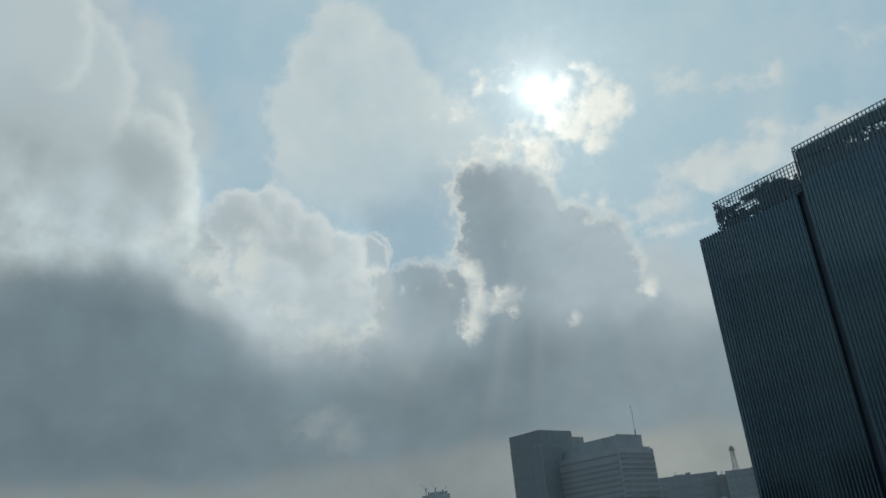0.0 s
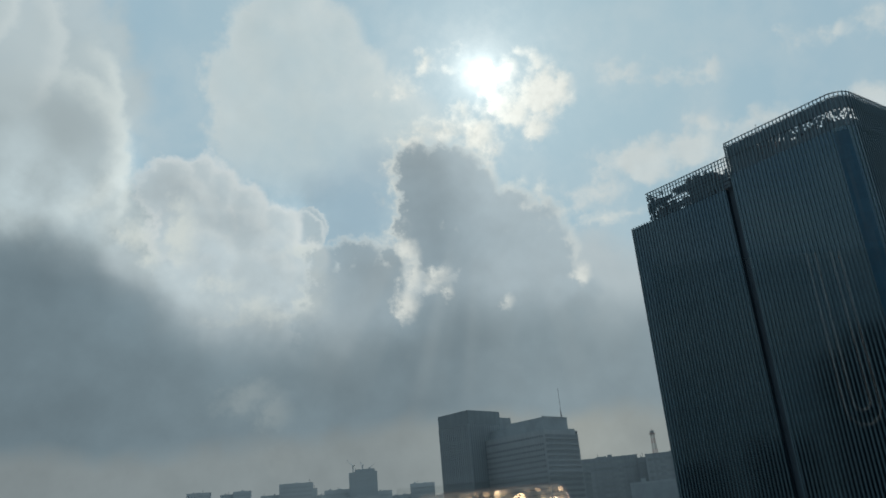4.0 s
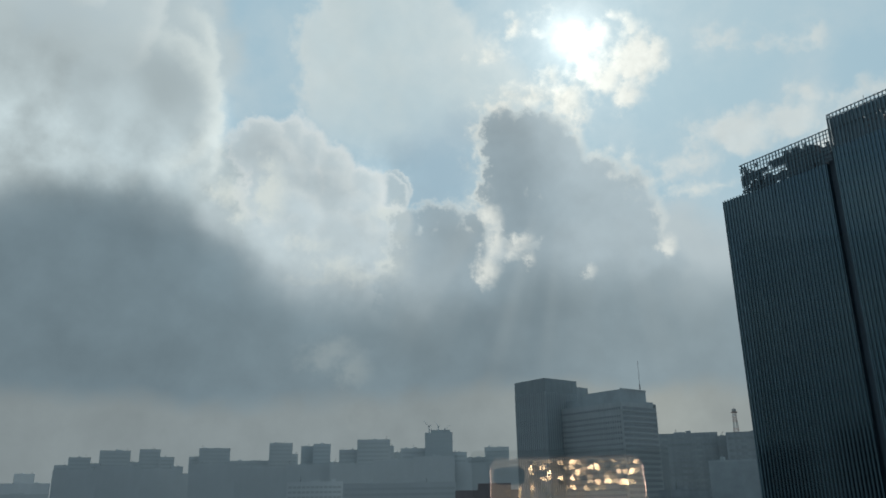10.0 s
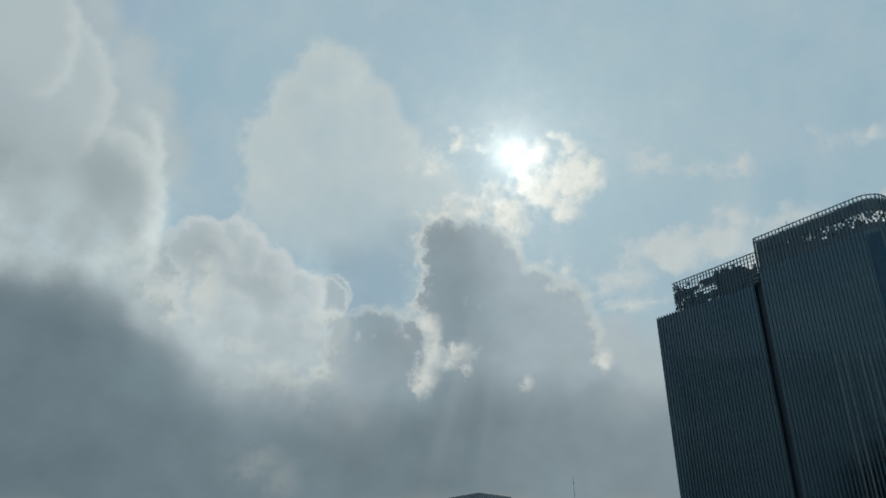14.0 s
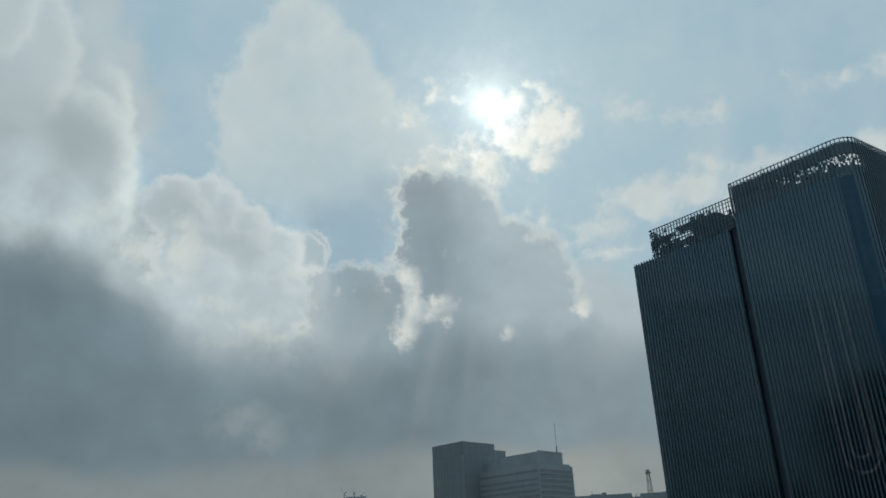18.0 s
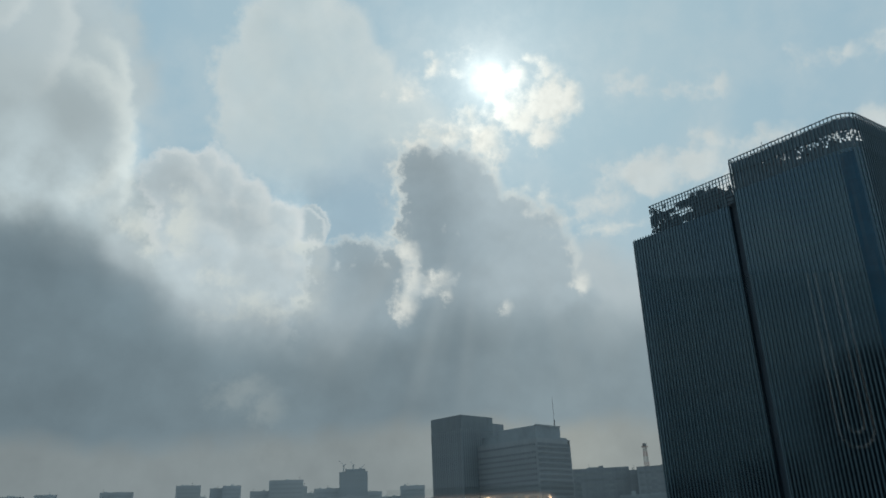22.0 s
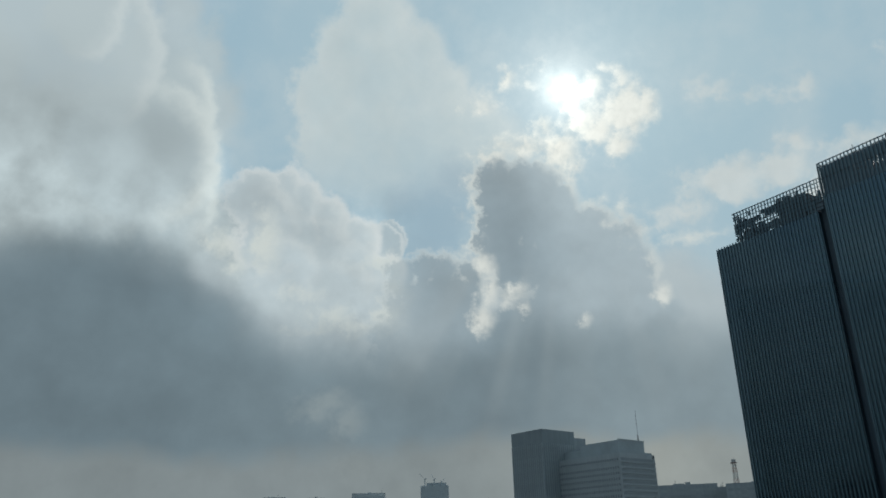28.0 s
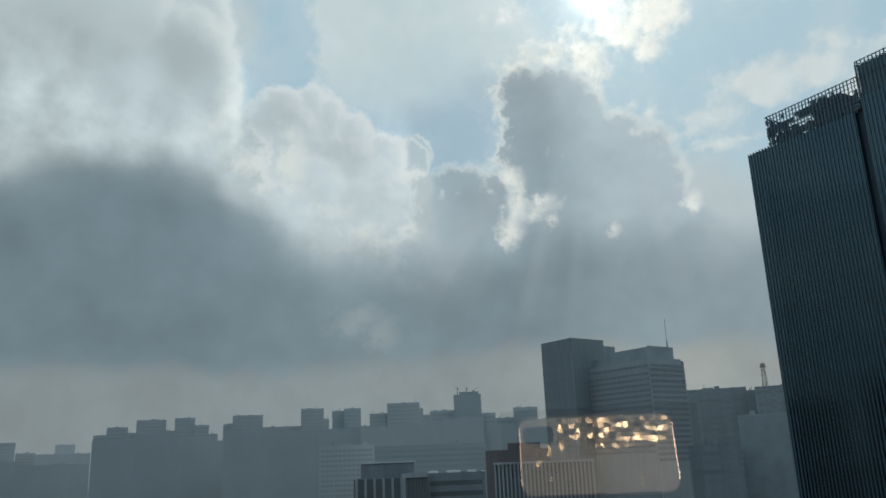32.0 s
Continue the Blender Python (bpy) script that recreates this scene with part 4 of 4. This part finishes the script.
for k in range(n + 1):
    turn = Matrix.Rotation(radians(90), 4, "Z")
    part("mullion", me, MULLION, slab, at=Matrix.Translation((0.4 + (wr - 0.8) * k / n, 0, 0)) @ turn)
    if k < n:
        part("window_strip", gl, HOTEL_WIN, slab, at=Matrix.Translation((0.4 + (wr - 0.8) * (k + 0.5) / n, 0, 0)) @ turn)
c2 = spot(9.2, 533.0)
c2.z = 0
w2 = reach(c2 + Vector((0, 0, 0)), GRID + 90, 10.14)
annex = base("stair_tower", Matrix.Translation(c2) @ Matrix.Rotation(radians(-(GRID + 90) + 90), 4, "Z"), "plain grey stair tower beside the slab tower", "building")
part("wall", solid(((-4, 0.5, 0), (w2, 12, EYE.z + rise(7.64, 533)))), SLAB, annex)

corner = spot(12.35, 484.0)
hl, hr = reach(corner, GRID, 6.6), reach(corner, GRID + 90, 14.67)
h_hotel = EYE.z + rise(6.5, 484.0)
corner.z = 0
hotel = base("hotel_tower", Matrix.Translation(corner) @ Matrix.Rotation(radians(-(GRID + 90) + 90), 4, "Z"), "pale concrete tower with rows of small square windows", "office tower")
part("wall", solid(((0, 0, 0), (hr, hl, h_hotel - 3.4)), ((0, 0, h_hotel - 3.4), (hr - 2.6, hl, h_hotel))), HOTEL, hotel)
part("roof_frame", solid(((hr - 2.6, 0, h_hotel - 0.7), (hr, 4, h_hotel)), ((hr - 0.6, 0, h_hotel - 3.4), (hr, 0.8, h_hotel - 0.7)), ((hr - 1.9, 0, h_hotel - 3.4), (hr - 1.6, 0.5, h_hotel - 0.7))), HOTEL, hotel, "open concrete frame at the roof corner")
zp = EYE.z + rise(7.22, 497.0)
part("penthouse", solid(((3.0, 3.0, h_hotel), (hr - 5.0, hl * 0.48, zp))), MULLION, hotel, "grey penthouse storey")
part("penthouse", solid(((5.0, hl * 0.48, h_hotel), (hr - 6.0, hl * 0.8, zp - 2.4))), MULLION, hotel)
part("roof_rail", solid(((hr - 8.0, 1.2, h_hotel), (hr - 1.0, 1.35, h_hotel + 1.2)), ((3.0, 2.6, zp), (hr - 5.0, 2.75, zp + 0.7))), MULLION, hotel)
STOREY, BAY = 3.2, 1.8
one = ((-0.03, -0.38, 0.0), (0.02, 0.38, 1.5))
gap_me = mesh_of("window", solid(one), HOTEL_WIN)
cols = int((hl - 1.2) / BAY)
rows = [h_hotel - 4.4] + [h_hotel - 9.0 - STOREY * r for r in range(15)]
lower = bmesh.new()
for r, z in enumerate(rows):
    for c in range(cols):
        y = 1.0 + BAY * (c + 0.5)
        if r < 10 and c < 30:
            part("window", gap_me, HOTEL_WIN, hotel, at=Matrix.Translation((0, y, z)))
        else:
            box(lower, (one[0][0], y + one[0][1], z), (one[1][0], y + one[1][1], z + 1.5))
    part("spandrel", solid(((-0.18, 0.05, z - 0.62), (0.04, hl - 0.1, z - 0.22))), HOTEL, hotel)
tagged(part("lower_windows", lower, HOTEL_WIN, hotel), kind="stuff")
# window bands made taller, putting the shade of the right-hand face into them
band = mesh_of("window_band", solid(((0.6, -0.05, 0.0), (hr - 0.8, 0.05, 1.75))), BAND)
lip = mesh_of("spandrel", solid(((0.1, -0.3, 0.0), (hr - 0.1, 0.05, 0.75))), HOTEL)
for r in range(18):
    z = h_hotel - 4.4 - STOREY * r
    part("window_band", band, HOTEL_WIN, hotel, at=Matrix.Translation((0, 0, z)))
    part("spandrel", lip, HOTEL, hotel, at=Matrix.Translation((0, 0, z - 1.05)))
part("antenna", tube(bmesh.new(), (hr - 8.0, 4.5, zp - 0.2), (hr - 8.0, 4.5, EYE.z + rise(9.5, 490)), 0.11, 5), SCREEN, hotel, "thin roof antenna")
part("antenna_foot", tube(bmesh.new(), (hr - 8.0, 4.5, zp - 0.2), (hr - 8.0, 4.5, zp + 4.5), 0.32, 6), SCREEN, hotel)

# ---------------------------------------------------------------- the room behind the camera, its window, the phone
NORMAL = heading(4.0, 2.15)
GLASS = 0.395
room = Matrix.Translation(EYE) @ Matrix.Rotation(radians(-4.0), 4, "Z")


def room_part(name, boxes, mat, label, kind="structure", category="wall"):
    ob = new(name, mesh_of(name, solid(*boxes), mat))
    ob.matrix_world = room
    return tagged(ob, label, category, kind=kind)


FL, CE, W, B = -1.45, 1.35, 3.2, -6.0
room_part("floor", [((-W, B, FL - 0.2), (W, 0.32, FL))], CARPET, "dark carpet floor of the room", category="floor")
room_part("ceiling", [((-W, B, CE), (W, 0.32, CE + 0.2))], PLASTER, "plain plaster ceiling of the room", category="ceiling")
room_part("wall_south", [((-W - 0.2, B - 0.2, FL - 0.2), (W + 0.2, B, CE + 0.2))], PLASTER, "plain plaster back wall of the room")
room_part("wall_west", [((-W - 0.2, B, FL - 0.2), (-W, 0.32, CE + 0.2))], PLASTER, "plain plaster side wall of the room")
room_part("wall_east", [((W, B, FL - 0.2), (W + 0.2, 0.32, CE + 0.2))], PLASTER, "plain plaster side wall of the room")
OX, OZ0, OZ1 = 1.5, -0.75, 1.15
room_part("wall_north", [((-W - 0.2, 0.32, FL - 0.2), (-OX, 0.55, CE + 0.2)), ((OX, 0.32, FL - 0.2), (W + 0.2, 0.55, CE + 0.2)),
                         ((-OX, 0.32, FL - 0.2), (OX, 0.55, OZ0)), ((-OX, 0.32, OZ1), (OX, 0.55, CE + 0.2))], PLASTER, "outer wall with a wide window opening")
window = base("window_1", Matrix.Translation(EYE + NORMAL * GLASS) @ Matrix.Rotation(radians(-4.0), 4, "Z") @ Matrix.Rotation(radians(2.15), 4, "X"),
              "wide fixed window of clear glass in an aluminium frame", "window", kind="structure")
# the pane is clear; gloss is put only where phone and cord are mirrored
X0, X1, Z0, Z1 = -OX + 0.03, OX - 0.03, OZ0 + 0.04, OZ1 - 0.06
xs, zs_ = (X0, -0.0159, 0.078, 0.1245, X1), (Z0, 0.0085, 0.110, Z1)
bm = bmesh.new()
for i in range(4):
    for k in range(3):
        quad = [bm.verts.new((x, 0, z)) for x, z in ((xs[i], zs_[k]), (xs[i + 1], zs_[k]), (xs[i + 1], zs_[k + 1]), (xs[i], zs_[k + 1]))]
        face = bm.faces.new(quad)
        face.material_index = 0 if (i == 1 and k == 0) or (i == 3 and k < 2) else 1
bmesh.ops.remove_doubles(bm, verts=bm.verts, dist=1e-5)
outer = [bm.verts.new((x, 0.008, z)) for x, z in ((X0, Z0), (X1, Z0), (X1, Z1), (X0, Z1))]
bm.faces.new(outer[::-1]).material_index = 1
pane = part("pane", bm, PANE, window, "clear glass pane")
pane.visible_shadow = False
pane.data.materials.append(CLEAR)
part("window_frame", solid(((-OX + 0.002, -0.03, OZ0 + 0.002), (-OX + 0.05, 0.05, OZ1 - 0.03)), ((OX - 0.05, -0.03, OZ0 + 0.002), (OX - 0.002, 0.05, OZ1 - 0.03)),
                           ((-OX + 0.05, -0.03, OZ0 + 0.002), (OX - 0.05, 0.05, OZ0 + 0.05)), ((-OX + 0.05, -0.03, OZ1 - 0.08), (OX - 0.05, 0.05, OZ1 - 0.03))), ALUM, window)

# phone in a glittering case, held up to the glass: seen only in the pane
hold = Matrix.Translation(EYE) @ Matrix.Rotation(radians(-3.0), 4, "Z") @ Matrix.Rotation(radians(20.0), 4, "X")
phone = base("phone", hold, "phone in a translucent rose case with gold foil flakes", "phone")


def slab_y(plan, y0, y1):
    """A rounded plate: plan in x and z, thickness in y."""
    bm = prism(bmesh.new(), plan, y0, y1)
    bmesh.ops.transform(bm, matrix=Matrix(((1, 0, 0, 0), (0, 0, 1, 0), (0, 1, 0, 0), (0, 0, 0, 1))), verts=bm.verts)
    bmesh.ops.recalc_face_normals(bm, faces=bm.faces)
    return bm


PX0, PX1, PZ0, PZ1 = -0.0145, 0.1325, -0.062, 0.0145
case = part("case", slab_y(rounded(PX0, PZ0, PX1, PZ1, (0.010,) * 4), -0.024, -0.0128), CASE, phone, "translucent rose case")
rim = bmesh.new()
ring = [Vector((x, -0.0132, z)) for x, z in rounded(PX0, PZ0, PX1, PZ1, (0.010,) * 4)]
for a, b in zip(ring, ring[1:] + ring[:1]):
    tube(rim, a, b, 0.0013, 6)
part("case_rim", rim, RIM, case, "shiny case edge")
island = part("lens_island", slab_y(rounded(-0.0115, -0.0115, 0.0185, 0.0055, (0.006,) * 4), -0.0128, -0.0122), BLACK, phone, "black lens island")
part("lens", slab_y(rounded(-0.005, -0.005, 0.005, 0.005, (0.0049,) * 4), -0.0122, -0.0118), BLACK, island)
part("lens", slab_y(rounded(0.009, -0.0085, 0.0175, 0.0, (0.0042,) * 4), -0.0122, -0.0118), BLACK, island)
rf = random.Random(11)
NX, NZ = 25, 14
grid = {}
for i in range(NX + 1):
    for k in range(NZ + 1):
        edge_i, edge_k = i in (0, NX), k in (0, NZ)
        grid[i, k] = (PX0 + 0.003 + (PX1 - PX0 - 0.006) * (i + (0 if edge_i else rf.uniform(-0.34, 0.34))) / NX,
                      PZ0 + 0.003 + (PZ1 - PZ0 - 0.006) * (k + (0 if edge_k else rf.uniform(-0.34, 0.34))) / NZ)
for i in range(NX):
    for k in range(NZ):
        ring = [Vector(grid[c]) for c in ((i, k), (i + 1, k), (i + 1, k + 1), (i, k + 1))]
        mid = sum(ring, Vector((0, 0))) / 4
        if mid.x < 0.022 and mid.y > -0.0155 or rf.random() < min(0.96, (-0.010 - mid.y) * 60.0):
            continue        # flakes thin out towards the lower edge, in place of dimmer glints there
        tx, tz, fill = rf.gauss(0, 0.12), rf.gauss(0.05, 0.12), rf.uniform(0.68, 0.97)
        bm = bmesh.new()
        front = [bm.verts.new((fill * (v.x - mid.x), 0.0006 + tx * (v.x - mid.x) + tz * (v.y - mid.y), fill * (v.y - mid.y))) for v in ring]
        rear = [bm.verts.new((fill * (v.x - mid.x), -0.0006, fill * (v.y - mid.y))) for v in ring]
        bm.faces.new(front[::-1])
        for q in range(4):
            bm.faces.new((front[q], front[(q + 1) % 4], rear[(q + 1) % 4], rear[q]))
        part("foil_facet", bm, FOIL, phone, at=Matrix.Translation((mid.x, -0.0121, mid.y)))

# the storeys under the room, down to the street
under = base("office_building", room, "storeys of the office building below the room", "building", kind="structure")
drop_z = -EYE.z
part("wall", solid(((-18, -22, drop_z), (18, 0.5, FL - 0.204))), PALE, under)
me = mesh_of("window_band", solid(((-17, 0.45, 0), (17, 0.56, 1.6))), WIN)
for k in range(14):
    part("window_band", me, WIN, under, at=Matrix.Translation((0, 0, FL - 3.2 - 4.0 * k)))

# loop of blind cord beside the window, mirrored in the glass
cord = bmesh.new()
for w, z0, top_w in ((0.0125, 0.036, 0.006), (0.0062, 0.046, 0.002)):
    cx, cy, z1 = 0.300, 0.245, CE
    pts = [Vector((cx - 0.05 - top_w, cy, z1))] + [Vector((cx - w * math.cos(math.pi * i / 14), cy, z0 + w - w * math.sin(math.pi * i / 14))) for i in range(15)] + [Vector((cx - 0.05 + top_w, cy, z1))]
    for a, b in zip(pts, pts[1:]):
        tube(cord, a, b, 0.0011, 6)
ob = new("blind_cord", mesh_of("blind_cord", cord, CORD))
ob.matrix_world = room
tagged(ob, "grey double loop of blind cord hanging beside the window", "cord")

# stand that holds the phone
stand = base("phone_stand", hold, "slim black stand holding the phone at the window", "stand")
part("clamp", solid(((0.045, -0.034, -0.069), (0.075, -0.0242, 0.004))), BLACK, stand)
part("clamp_lip", solid(((0.045, -0.034, -0.0745), (0.075, -0.016, -0.0690))), BLACK, stand)
drop = hold.inverted()
top_at = hold @ Vector((0.06, -0.032, -0.06))
foot_at = Vector((top_at.x, top_at.y - 0.02, EYE.z + FL))
part("pole", tube(bmesh.new(), drop @ top_at, drop @ (foot_at + Vector((0, 0, 0.25))), 0.009, 10), BLACK, stand)
for k in range(3):
    a = radians(90 + 120 * k)
    part("leg", tube(bmesh.new(), drop @ (foot_at + Vector((0, 0, 0.45))), drop @ (foot_at + Vector((0.28 * math.cos(a), 0.28 * math.sin(a), 0.006))), 0.007, 8), BLACK, stand)
